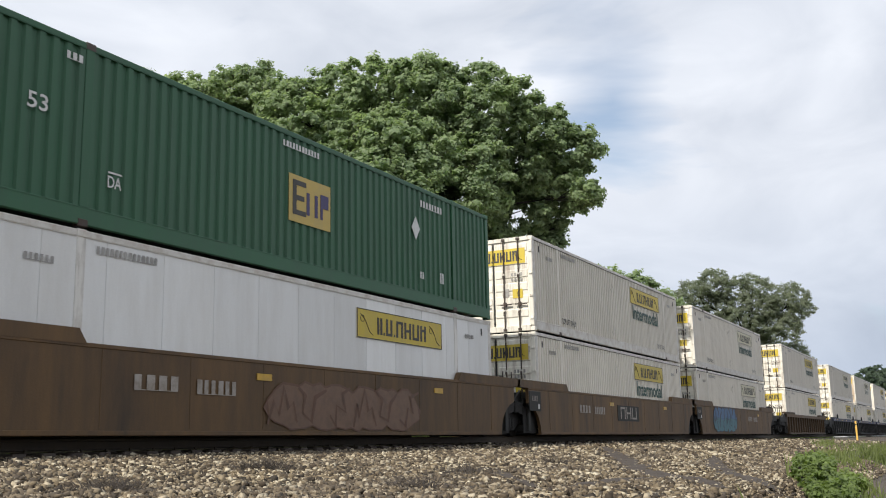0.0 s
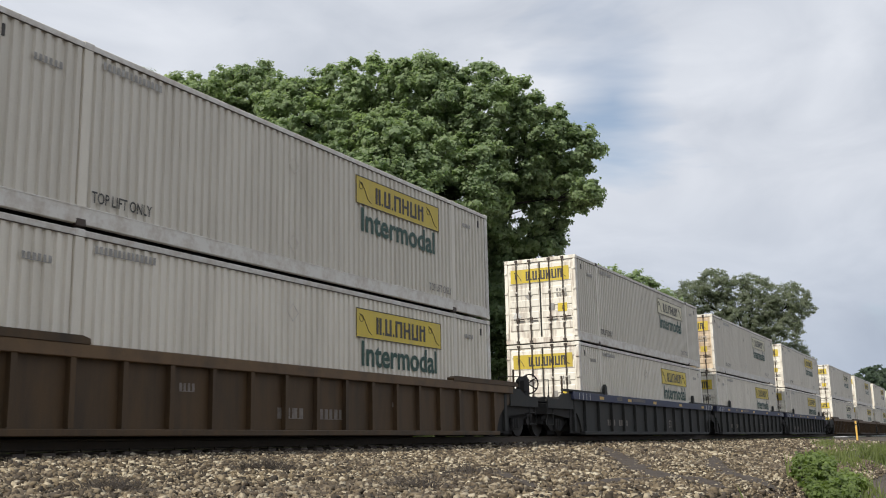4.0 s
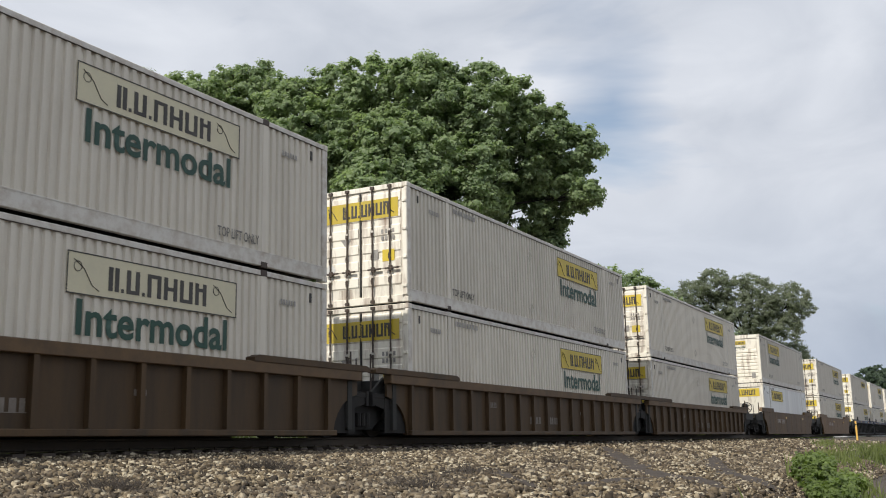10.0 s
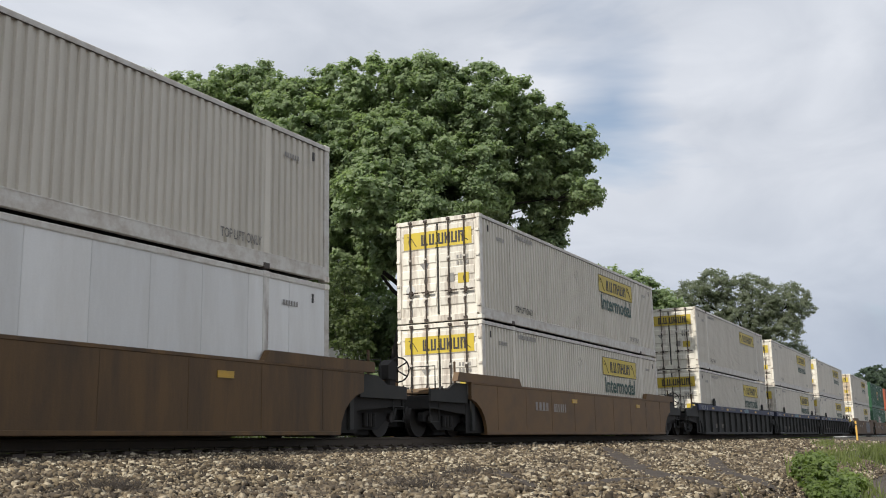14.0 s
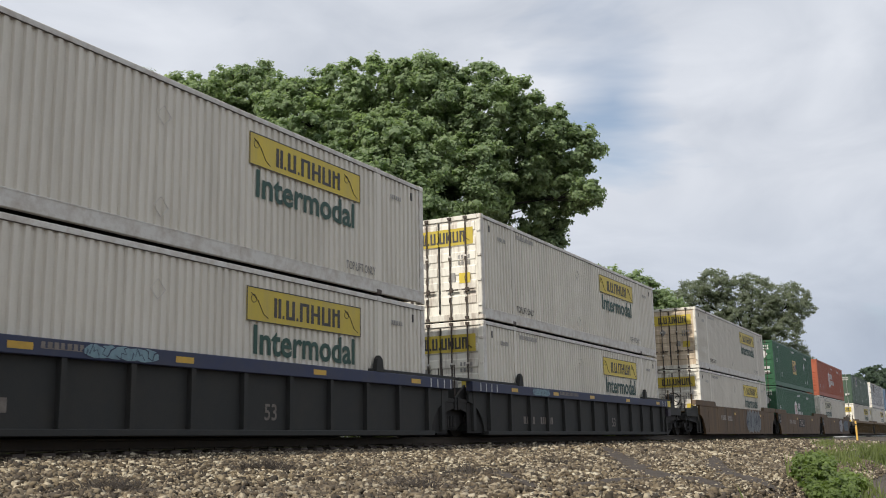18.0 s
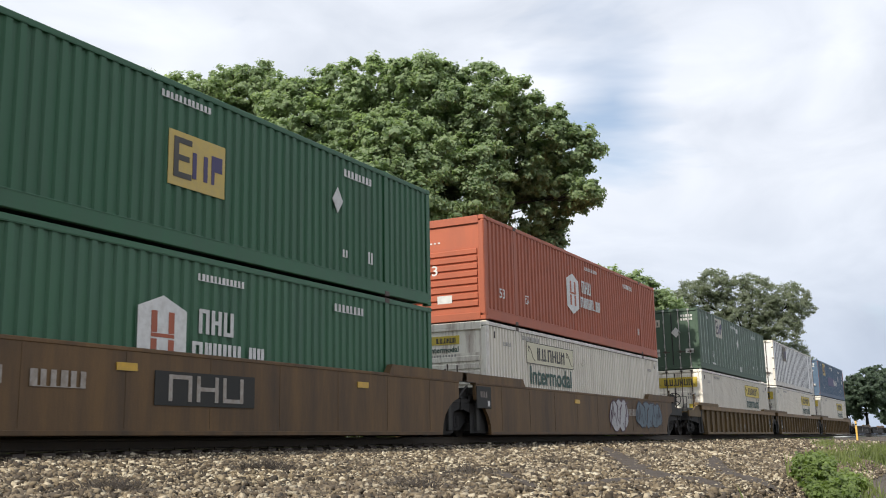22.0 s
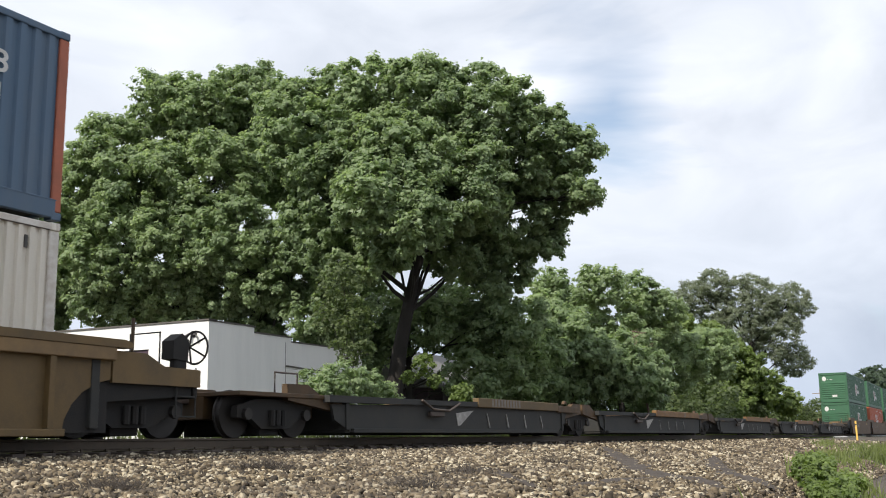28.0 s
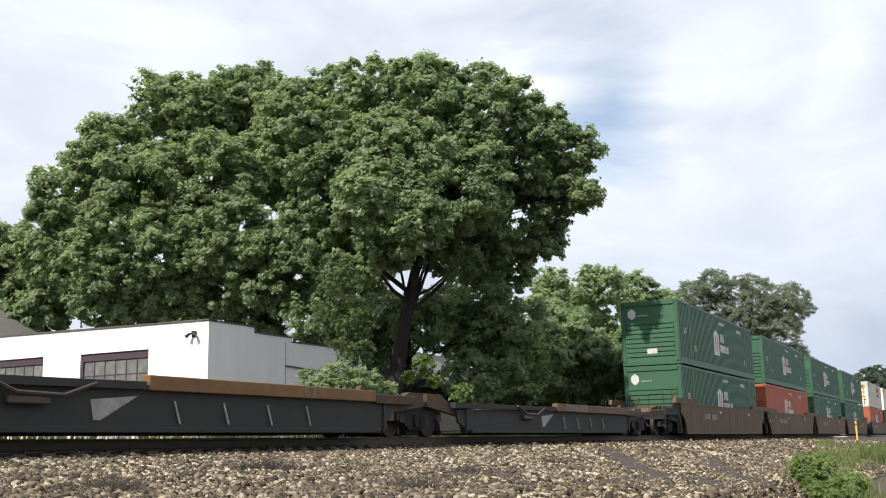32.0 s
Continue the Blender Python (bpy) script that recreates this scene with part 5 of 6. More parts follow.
            part("ladder", g, "soot", car)
        rail = mesh_of("handrail", Geo().tube([(x + d * 1.75, -1.1, 1.08), (x + d * 1.75, -1.1, 1.86), (x + d * 1.75, -0.45, 1.86), (x + d * 1.75, -0.45, 1.08)], 0.018, 6), M["soot"])
        shared("handrail", rail, car, 0, 0, 0)
        shared("handrail", rail, car, -d * 0.4, 1.55, 0)
        part("grab_iron", Geo().tube([(x + d * 1.0, -1.25, 1.08), (x + d * 1.0, -1.25, 2.0)], 0.03, 6), "brown_rib", car)
        part("end_hood", Geo().prism([(x + d * 0.3, 1.08), (x + d * 1.5, 1.08), (x + d * 1.35, 1.30), (x + d * 0.3, 1.42)], -0.42, 0.42, "y"), mat, car)
        for y in (-1.26, 0.55):
            part("walkway", Geo().box(x + d * 0.9, x + d * 2.4, y, y + 0.71, 1.16, 1.20), mat, car)
        if brake:
            w = part("brake_stand", Geo().box(x + d * 2.12, x + d * 2.42, -1.1, -0.95, 1.05, 1.5, 0.03).prism([(x + d * 2.05, 1.45), (x + d * 2.4, 1.42), (x + d * 2.42, 1.78), (x + d * 2.25, 1.88), (x + d * 2.05, 1.75)], -1.12, -0.86, "y"), "black", car)
            g = Geo().ring((x + d * 2.70, -1.0, 1.68), 0.28, 0.019, "x", 20)
            for q in range(5):
                a = q * 1.2566
                g.tube([(x + d * 2.56, -1.0, 1.68), (x + d * 2.70, -1.0 + 0.27 * math.cos(a), 1.68 + 0.27 * math.sin(a))], 0.018, 5)
            part("brake_wheel", g, "black", w, "spoked hand brake wheel")
    else:
        rail = mesh_of("grab_iron", Geo().tube([(x + d * 0.7, 0, 1.08), (x + d * 0.7, 0, 1.95)], 0.02, 5), M["steel"])
        for y in (-1.05, 1.05):
            shared("grab_iron", rail, car, 0, y, 0)
            shared("grab_iron", rail, car, d * 0.25, y * 0.8, -0.1)


STYLE = {  # side, chord
    "smooth": ("brown", "brown"), "ochre": ("ochre", "ochre"), "rib": ("brown_rib", "rust_sill"), "rib_mid": ("brown_mid", "tan_sill"), "navy": ("soot", "navy"),
}
CAR_LABELS = {"smooth": "smooth brown well car", "ochre": "smooth ochre yellow well car", "rib": "dark brown ribbed well car",
              "rib_mid": "ochre-brown ribbed well car", "navy": "sooty black well car with navy sill"}



def make_well(style, front, rear, extra):
    side, chord = STYLE[style]
    car = new("well_car")
    x0, x1, yo = -1.05, CL + 1.05, 1.46
    smooth = style in ("smooth", "ochre")
    for s in (-1, 1):
        if smooth:
            arc = [(1.08 * math.cos(radians(q)), 0.9 * math.sin(radians(q))) for q in (0, 16, 32, 48, 64, 79)]
            o = [(CL + 1.25 - u, 0.195 + w) for u, w in arc] + [(x1, 1.50), (x0, 1.50)] + [(-1.25 + u, 0.195 + w) for u, w in reversed(arc)]
            part("side_sheet", Geo().prism(o, s * (yo - 0.09), s * yo, "y"), side, car)
            part("top_sill", Geo().box(x0, x1, s * (yo - 0.16), s * (yo + 0.012), 1.455, 1.522, 0.01), chord, car)
            part("bottom_sill", Geo().box(-0.1, CL + 0.1, s * (yo - 0.22), s * (yo + 0.006), 0.19, 0.27, 0.01), side, car)
            for a, b, k in ((-1.85, 2.1, 1), (CL - 2.3, CL + 1.45, -1)):
                o = [(a, 1.50), (b, 1.50), (b - (0.16 if k > 0 else 0), 1.72), (a + (0.16 if k < 0 else 0.1), 1.72)]
                part("end_guard", Geo().prism(o, s * (yo - 0.13), s * (yo + 0.02), "y"), side, car)
            if s < 0:
                seam = mesh_of("weld_seam", Geo().box(0, 0.012, -yo - 0.005, -yo + 0.02, 0.30, 1.45), M[side])
                for i in range(9):
                    shared("weld_seam", seam, car, 0.5 + i * 1.9, 0, 0)
        else:
            z0 = 1.30 if style != "navy" else 1.28
            zt = 1.50 if style != "navy" else 1.53
            arc = [(1.08 * math.cos(radians(q)), 0.85 * math.sin(radians(q))) for q in (0, 16, 32, 48, 64, 79)]
            o = [(CL + 1.25 - u, 0.19 + w) for u, w in arc] + [(x1, z0 + 0.02), (x0, z0 + 0.02)] + [(-1.25 + u, 0.19 + w) for u, w in reversed(arc)]
            part("side_sheet", Geo().prism(o, s * (yo - 0.17), s * (yo - 0.12), "y"), side, car)
            part("top_sill", Geo().box(x0, x1, s * (yo - 0.2), s * yo, z0, zt, 0.012), chord, car)
            part("bottom_sill", Geo().box(-0.15, CL + 0.15, s * (yo - 0.25), s * (yo - 0.01), 0.185, 0.29, 0.012), side, car)
            if s < 0:
                rib = mesh_of("rib", Geo().prism([(-0.05, 0.3), (0.05, 0.3), (0.05, z0), (-0.05, z0)], -yo + 0.02, -yo + 0.13, "y"), M[side])
                for i in range(13 if style == "navy" else 17):
                    shared("rib", rib, car, 0.05 + i * 1.335 if style == "navy" else -0.08 + i * 1.008, 0, 0)
            for a, b in ((-1.7, 2.2), (CL - 2.5, CL + 1.35)):
                if style == "navy":
                    part("end_guard", Geo().box(a, b, s * (yo - 0.2), s * (yo - 0.06), 1.53, 1.60, 0.01), "soot", car)
                    q = b - 0.32 if a < 0 else a + 0.05
                    part("guide_bracket", Geo().prism([(q, 1.53), (q + 0.3, 1.53), (q + 0.26, 1.80), (q + 0.14, 1.88), (q + 0.05, 1.8)], s * (yo - 0.10), s * (yo + 0.0), "y"), "soot", car)
                else:
                    part("end_guard", Geo().prism([(a, 1.50), (b, 1.50), (b, 1.58), (b - 0.15, 1.62), (a + 0.15, 1.62), (a, 1.57)], s * (yo - 0.2), s * (yo + 0.015), "y"), side, car)
    part("well_floor", Geo().box(0.0, CL, -1.3, 1.3, 0.26, 0.33).box(-0.1, CL + 0.1, -1.4, 1.4, 0.22, 0.27), "black", car)
    y = -yo - 0.004 if smooth else -yo + 0.116
    ym = -yo - 0.016
    if smooth:
        shared("car_number", WORDS.setdefault("n1", bars(1.05, 0.24, 4, "mark_worn", 21)), car, 10.0 if rear == "c" and front == "a" else 3.05, ym, 0.88)
        shared("car_number", WORDS.setdefault("n2", bars(1.05, 0.24, 6, "mark_worn", 22)), car, 11.4 if rear == "c" and front == "a" else 4.45, ym, 0.86)
        for a in (6.0, 12.6):
            part("reflector", Geo().box(a, a + 0.42, ym - 0.003, ym + 0.01, 1.16, 1.28), "yellow_dot", car)
        if extra == "logo":
            b = part("badge", Geo().box(6.8, 9.25, ym - 0.003, ym + 0.01, 0.66, 1.2), "soot", car, "dark panel with plain white shapes")
            shared("letter_block", WORDS.setdefault("tt", word_bars(1.95, 0.42, (1.1, 1.1, 1.1), "mark_worn")), b, 7.1, ym - 0.008, 0.73)
    else:
        yr = -yo + 0.112
        k = (2.36, 3.6) if style == "navy" else (6.8, 8.15)
        shared("car_number", WORDS.setdefault("n3", bars(0.9, 0.2, 4, "mark_dim", 23)), car, k[0], yr, 0.5)
        shared("car_number", WORDS.setdefault("n4", bars(1.0, 0.2, 6, "mark_dim", 24)), car, k[1], yr, 0.5)
        if style != "navy":
            shared("stencil_line", WORDS.setdefault("n7", bars(0.4, 0.14, 4, "mark_dim", 26)), car, 4.2, yr, 0.9)
            shared("stencil_line", WORDS.setdefault("n8", bars(0.3, 0.1, 3, "mark_dim", 27)), car, 10.9, yr, 0.8)
        else:
            shared("lettering", text_mesh("53", 0.36, 0.3, "mark_dim"), car, 10.04, yr, 0.46)
            shared("stencil_line", WORDS.setdefault("n9", bars(0.6, 0.12, 9, "mark_dim", 28)), car, 3.15, -yo - 0.004, 1.37)
        if style == "navy":
            for a in (1.35, 4.4, 7.6, 11.4, 15.2):
                part("reflector", Geo().box(a, a + 0.42, -yo - 0.004, -yo + 0.01, 1.35, 1.45), "yellow_dot", car)
            for a in (-0.6, 16.1):
                for k in range(4):
                    part("stripe", Geo().box(a + k * 0.33, a + k * 0.33 + 0.035, -yo - 0.005, -yo + 0.01, 1.30, 1.5), "mark", car)
            if rear == "c":
                part("end_plate", Geo().box(CL + 0.62, CL + 1.02, -yo - 0.012, -yo + 0.01, 1.29, 1.53), "sign", car, "yellow plate")
                part("end_plate", Geo().box(CL + 0.62, CL + 1.0, -yo - 0.012, -yo + 0.1, 0.92, 1.2), "tag_dark", car, "dark data plate")
            shared("stencil_line", WORDS.setdefault("n5", bars(1.6, 0.1, 14, "mark_dim", 25)), car, 4.95, -yo - 0.004, 1.38)
    if extra in TAGS:
        tag_shapes(car, extra, ym - 0.002 if smooth else -yo - 0.004)
    ends = {"smooth": ((front, -1.02),), "ochre": ((front, -1.02),), "rib_mid": ((front, 0.02), (rear, CL - 0.96))}.get(style, ())
    for joint, a in ends:
        if joint == "a":
            yp, z = (ym + 0.002, 0.86) if smooth else (-yo + 0.100, 0.52)
            p = part("end_panel", Geo().box(a, a + 0.84, yp - 0.006, yp + 0.03, z, z + 0.56, 0.008), "soot", car, "black panel with a faded number")
            shared("car_number", WORDS.setdefault("e1", bars(0.42, 0.15, 4, "mark_dim", 41)), p, a + 0.20, yp - 0.010, z + 0.28)
            part("label_plate", Geo().box(a + 0.62, a + 0.74, yp - 0.012, yp - 0.008, z + 0.06, z + 0.20), "mark", p, "small white label")
    end_gear(car, -0.55, -1, side, front == "c", False)
    end_gear(car, CL + 0.55, 1, side, rear == "c", True)
    bogie(car, -1.78 if front == "c" else -1.70)
    if rear == "c":
        bogie(car, CL + 1.78)
    return car


WELLS = {}


def well(off, style, front, rear, extra=""):
    key = (style, front, rear, extra)
    m = pose(off, YC, 0)
    if key not in WELLS:
        WELLS[key] = make_well(*key)
        WELLS[key].matrix_basis = m
        ob = WELLS[key]
    else:
        ob = copy_thing(WELLS[key], m)
    note = {"teal": " with teal spray tags", "grey": " with a silver spray tag", "two": " with two spray tags", "mauve": " with a mauve spray tag",
            "logo": " with a dark badge panel", "chord": ", teal tag", "chord_mid": ", pale tag", "chord_front": ", small tag"}.get(extra, "")
    tagged(ob, CAR_LABELS[style] + note + ", on the rails", "rail car", "well cars of the train")
    TRAIN.append((ob, off, 0))


def make_empty(front, rear, amber, P):
    """An empty low well unit; x = 0 is the middle of its front bogie, the next bogie stands P behind."""
    car = new("empty_well_car")
    yo = 1.42
    for s in (-1, 1):
        o = [(2.2, 0.26), (P - 2.3, 0.26), (P - 1.7, 0.55), (P - 1.5, 0.92), (8.0, 0.92), (7.2, 0.92), (1.5, 0.80), (1.6, 0.5)]
        part("side_sheet", Geo().prism(o, s * (yo - 0.16), s * (yo - 0.10), "y"), "soot", car)
        part("top_sill", Geo().box(8.0, P - 2.4, s * (yo - 0.18), s * yo, 0.89, 1.125, 0.012), "amber" if amber else "brown_mid", car, "orange upper sill" if amber else "brown upper sill")
        part("top_sill", Geo().box(P - 2.38, P - 0.7, s * (yo - 0.18), s * (yo - 0.01), 0.86, 1.06, 0.012), "brown_rib", car)
        part("low_sill", Geo().prism([(1.3, 0.84), (7.95, 0.90), (7.95, 1.02), (6.2, 1.0), (1.3, 0.98)], s * (yo - 0.19), s * (yo - 0.01), "y"), "soot", car)
        part("bottom_sill", Geo().box(2.2, P - 2.4, s * (yo - 0.22), s * (yo - 0.02), 0.24, 0.33, 0.01), "soot", car)
        if s < 0:
            part("gusset", Geo().prism([(6.9, 0.72), (7.85, 0.80), (7.1, 0.42), (6.98, 0.42)], -yo + 0.085, -yo + 0.10, "y"), "mark_grey", car, "grey triangular gusset")
            for i in range(4):
                a = 8.62 + i * 1.2
                part("brace", Geo().prism([(a, 0.74), (a + 0.04, 0.74), (a + 0.18, 0.38), (a + 0.14, 0.38)], -yo + 0.07, -yo + 0.095, "y"), "mark_grey", car, "pale slanting brace")
            if amber:
                shared("lettering", text_mesh("53", 0.36, 0.2, "mark_dim"), car, 12.1, -yo - 0.004, 0.905)
            else:
                shared("car_number", WORDS.setdefault("n6", bars(1.9, 0.2, 10, "mark_dim", 31)), car, 8.8, -yo - 0.004, 0.92)
    part("well_floor", Geo().box(2.0, P - 2.0, -1.3, 1.3, 0.24, 0.30), "black", car)
    for a, d in ((2.1, -1), (P - 2.0, 1)):
        part("bulkhead", Geo().box(a, a + d * 0.12, -1.36, 1.36, 0.3, 0.98, 0.01), "soot", car)
        part("end_arm", Geo().box(a, a + d * 1.9, -0.5, 0.5, 0.55, 0.95, 0.03)
             .prism([(a, 0.62), (a + d * 1.95, 0.85), (a + d * 1.95, 1.16), (a + d * 1.3, 1.16), (a + d * 0.9, 0.98), (a, 0.98)], -1.25, -1.10, "y")
             .prism([(a, 0.62), (a + d * 1.95, 0.85), (a + d * 1.95, 1.16), (a + d * 1.3, 1.16), (a + d * 0.9, 0.98), (a, 0.98)], 1.10, 1.25, "y"), "brown_rib", car)
    part("hose_rack", Geo().tube([(5.0, -yo - 0.02, 0.98), (5.5, -yo - 0.04, 0.78), (6.3, -yo - 0.04, 0.76), (6.9, -yo - 0.02, 0.95)], 0.03, 6)
         .box(5.4, 6.1, -yo - 0.03, -yo + 0.06, 0.62, 0.74, 0.02), "steel", car)
    part("hatch_handle", Geo().prism([(14.05, 1.12), (14.3, 1.12), (14.21, 1.22), (14.14, 1.22)], -yo + 0.03, -yo + 0.12, "y"), "brown_rib", car)
    if front == "c":
        part("end_platform", Geo().box(-1.3, 1.9, -1.28, 1.28, 0.90, 0.98, 0.01).box(-1.3, 1.9, -0.45, 0.45, 0.5, 0.9), "brown_rib", car)
        part("coupler", Geo().box(-1.62, -1.3, -0.14, 0.14, 0.78, 1.0, 0.02), "steel", car)
        part("handrail", Geo().tube([(-0.2, -1.2, 0.98), (-0.2, -1.2, 1.36), (0.5, -1.2, 1.36), (0.5, -1.2, 0.98)], 0.02, 6), "steel", car)
    bogie(car, 0.0)
    if rear == "c":
        bogie(car, P)
        part("end_platform", Geo().box(P - 1.9, P + 1.3, -1.28, 1.28, 0.90, 0.98, 0.01).box(P - 1.9, P + 1.3, -0.45, 0.45, 0.5, 0.9), "brown_rib", car)
        part("handrail", Geo().tube([(P - 0.5, -1.2, 0.98), (P - 0.5, -1.2, 1.5), (P - 0.25, -1.2, 1.55), (P - 0.05, -1.2, 1.5), (P - 0.05, -1.2, 0.98)], 0.025, 6), "ochre", car)
        part("coupler", Geo().box(P + 1.3, P + 1.9, -0.14, 0.14, 0.78, 1.0, 0.02), "steel", car)
    return car


def empties(first):
    made = {}
    off = first
    for i in range(5):
        P = 15.9 if i == 0 else 17.07
        key = ("c" if i == 0 else "a", "c" if i == 4 else "a", i in (1, 2, 3), P)
        if key not in made:
            ob = made[key] = make_empty(*key)
            ob.matrix_basis = pose(off, YC, 0)
        else:
            ob = copy_thing(made[key], pose(off, YC, 0))
        tagged(ob, "low empty black well car with " + ("an orange" if key[2] else "a brown") + " upper sill", "rail car", "empty well cars")
        TRAIN.append((ob, off, 0))
        off += P


W_ = ("white", "rear", "yellow")
WP = ("white", "rear", "pale")
WO = ("white", "rear", "only")
NW, NS, NP = ("white", "front", "yellow"), ("smooth", "front", "only"), ("white", "front", "pale")
GH, RH = ("hub", "front", ""), ("red", "front", "")


def build_train():
    a, q = ART, COUP
    i0 = -238.39
    plan = [  # front of the stack at 16 s, car, front end, rear end, extra, lower container, upper container
        (i0, "smooth", "c", "a", "mauve", ("smooth", "rear", "only"), ("green", "rear", "")),
        (i0 + a - 0.12, "smooth", "a", "a", "logo", W_, W_),
        (i0 + 2 * a - 0.49, "smooth", "a", "c", "teal", WP, WP),
        (-176.75, "rib", "c", "c", "", W_, W_),
        (-153.8, "navy", "c", "a", "", W_, WP),
        (-134.55, "navy", "a", "a", "", W_, WP),
        (-115.15, "navy", "a", "c", "", W_, W_),
        (-91.93, "rib", "c", "a", "", WP, WP),
        (-91.93 + a + 0.08, "rib", "a", "a", "", W_, W_),
        (-91.93 + 2 * a, "rib", "a", "c", "", W_, W_),
        (-30.18, "smooth", "c", "c", "", NS, NW),
        (-6.9, "ochre", "c", "c", "", W_, W_),
        (16.27, "navy", "c", "a", "chord", W_, WO),
        (16.13 + a, "navy", "a", "a", "chord_mid", W_, W_),
        (16.13 + 2 * a, "navy", "a", "c", "chord_front", W_, W_),
        (77.97, "smooth", "c", "a", "grey", W_, W_),
        (77.97 + a + 0.17, "smooth", "a", "a", "logo", ("hub", "rear", ""), ("green", "rear", "")),
        (77.97 + 2 * a, "smooth", "a", "c", "two", NP, RH),
        (140.05, "rib_mid", "c", "a", "", W_, ("plate", "rear", "")),
        (139.95 + a, "rib_mid", "a", "a", "", W_, ("ivory", "rear", "")),
        (178.83, "rib_mid", "a", "c", "", W_, ("blue", "rear", "")),
        (290.57, "smooth", "c", "a", "", GH, GH),
        (290.57 + a, "smooth", "a", "a", "", RH, GH),
        (290.57 + 2 * a, "smooth", "a", "a", "", GH, GH),
        (290.57 + 3 * a, "smooth", "a", "c", "", GH, GH),
        (290.57 + 3 * a + q, "smooth", "c", "a", "", RH, W_),
        (290.57 + 4 * a + q, "smooth", "a", "a", "", GH, W_),
        (290.57 + 5 * a + q, "smooth", "a", "c", "", W_, W_),
    ]
    for off, style, fr, re, extra, low, high in plan:
        well(off, style, fr, re, extra)
        container(off, "low", *low)
        container(off, "high", *high)
    empties(200.4)


# ---- trees ----
def clumps_on(lobes, size, rng):
    """Leaf clumps over the outside of a crown of overlapping lobes: middle, radius, the way it faces."""
    out = []
    for i, (x, y, z, r) in enumerate(lobes):
        c = np.array([x, y, z])
        n = max(7, int(9.5 * (r / size) ** 2))
        for k in range(n):
            u = 1 - 2 * (k + 0.5) / n
            a = 2.39996 * k + i
            d = np.array([math.sqrt(1 - u * u) * math.cos(a), math.sqrt(1 - u * u) * math.sin(a), u]) + rng.normal(size=3) * 0.16
            d /= np.linalg.norm(d)
            p = c + d * r * rng.uniform(0.66, 0.95) * np.array([1, 1, 0.96])
            if all(j == i or np.linalg.norm(p - np.array(q[:3])) > 0.70 * q[3] for j, q in enumerate(lobes)):
                out.append((p, size * rng.uniform(0.42, 0.86), d))
        for k in range(max(2, int(1.6 * (r / size) ** 2))):
            d = rng.normal(size=3)
            d /= np.linalg.norm(d)
            out.append((c + d * r * rng.uniform(0.2, 0.62), size * 0.8, d))
    return out


def leaf_cloud(lobes, total, size, rng, clump=1.0):
    """Folded leaves, about `total` of them, in tufts at the ends of the twigs of each clump."""
    vs = []
    spots = clumps_on(lobes, clump, rng)
    per_area = total / sum(r * r for _, r, _ in spots)
    for c, r, d in spots:
        tufts = max(5, int(13 * (r / clump)))
        each = max(4, int(per_area * r * r / tufts))
        for k in range(tufts):
            e = rng.normal(size=3) + d * 0.55 + np.array([0, 0, 0.25])
            e /= np.linalg.norm(e)
            m = c + e * r * rng.uniform(0.55, 1.08) * np.array([1, 1, 0.8])
            n = max(3, int(each * rng.uniform(0.5, 1.5)))
            p = np.clip(rng.normal(size=(n, 3)), -1.7, 1.7)
            pos = m + p * r * 0.20 * np.array([1, 1, 0.62]) + e * r * 0.10 * rng.normal(size=(n, 1))
            nrm = p * 0.30 + e * 0.55 + np.array([-0.1, -0.05, 0.55]) + rng.normal(size=(n, 3)) * 0.38
            nrm /= np.linalg.norm(nrm, axis=1, keepdims=True)
            t = np.cross(nrm, rng.normal(size=(n, 3)))
            t /= np.linalg.norm(t, axis=1, keepdims=True) + 1e-9
            b = np.cross(nrm, t)
            s = size * rng.uniform(0.65, 1.35, (n, 1))
            w = s * rng.uniform(0.40, 0.58, (n, 1))
            vs.append(np.stack([pos - t * s * 0.45 + b * w, pos - t * s * 0.45 - b * w, pos + t * s * 0.6 - nrm * s * 0.12], 1))
    return np.concatenate(vs)


LEAF_FACES = np.array([[0, 1, 2]])


def tree(name, label, lobes, root, leaf, total, size, seed, trunk_r=0.4, group="", fork=0.35, clump=1.0):
    rng = np.random.default_rng(seed)
    t = tagged(new(name), label, "tree" if "tree" in name else "bush", group)
    t.matrix_basis = pose(*root)
    rx, ry, rz = root
    local = [(x - rx, y - ry, z - rz, r) for x, y, z, r in lobes]
    top = max(b[2] for b in local)
    cx, cy = np.mean([b[0] for b in local]), np.mean([b[1] for b in local])
    g = Geo()
    spine = [(0, 0, -0.3), (0.08, -0.05, top * 0.12), (cx * 0.2, cy * 0.2, top * 0.3), (cx * 0.55, cy * 0.55, top * 0.55), (cx * 0.9, cy * 0.9, top * 0.85)]
    g.tube(spine, [trunk_r * 1.35, trunk_r, trunk_r * 0.8, trunk_r * 0.5, trunk_r * 0.15], 10)
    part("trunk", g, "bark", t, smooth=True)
    g = Geo()
    for x, y, z, r in local:
        h = min(top * rng.uniform(fork - 0.1, fork + 0.3), z * 0.8)
        s = h / (top * 0.85)
        st = Vector((cx * s * 0.8, cy * s * 0.8, h))
        en = Vector((x, y, z))
        mid = st.lerp(en, 0.5) + Vector((rng.normal() * 0.3, rng.normal() * 0.3, 0.1 * (en - st).length))
        k = trunk_r * rng.uniform(0.16, 0.30)
        g.tube([st, st.lerp(mid, 0.5) + Vector(rng.normal(size=3)) * 0.12, mid, en], [k, k * 0.85, k * 0.6, k * 0.25], 6)
        for i in range(9):
            d = Vector(rng.normal(size=3)).normalized() * r * 0.95
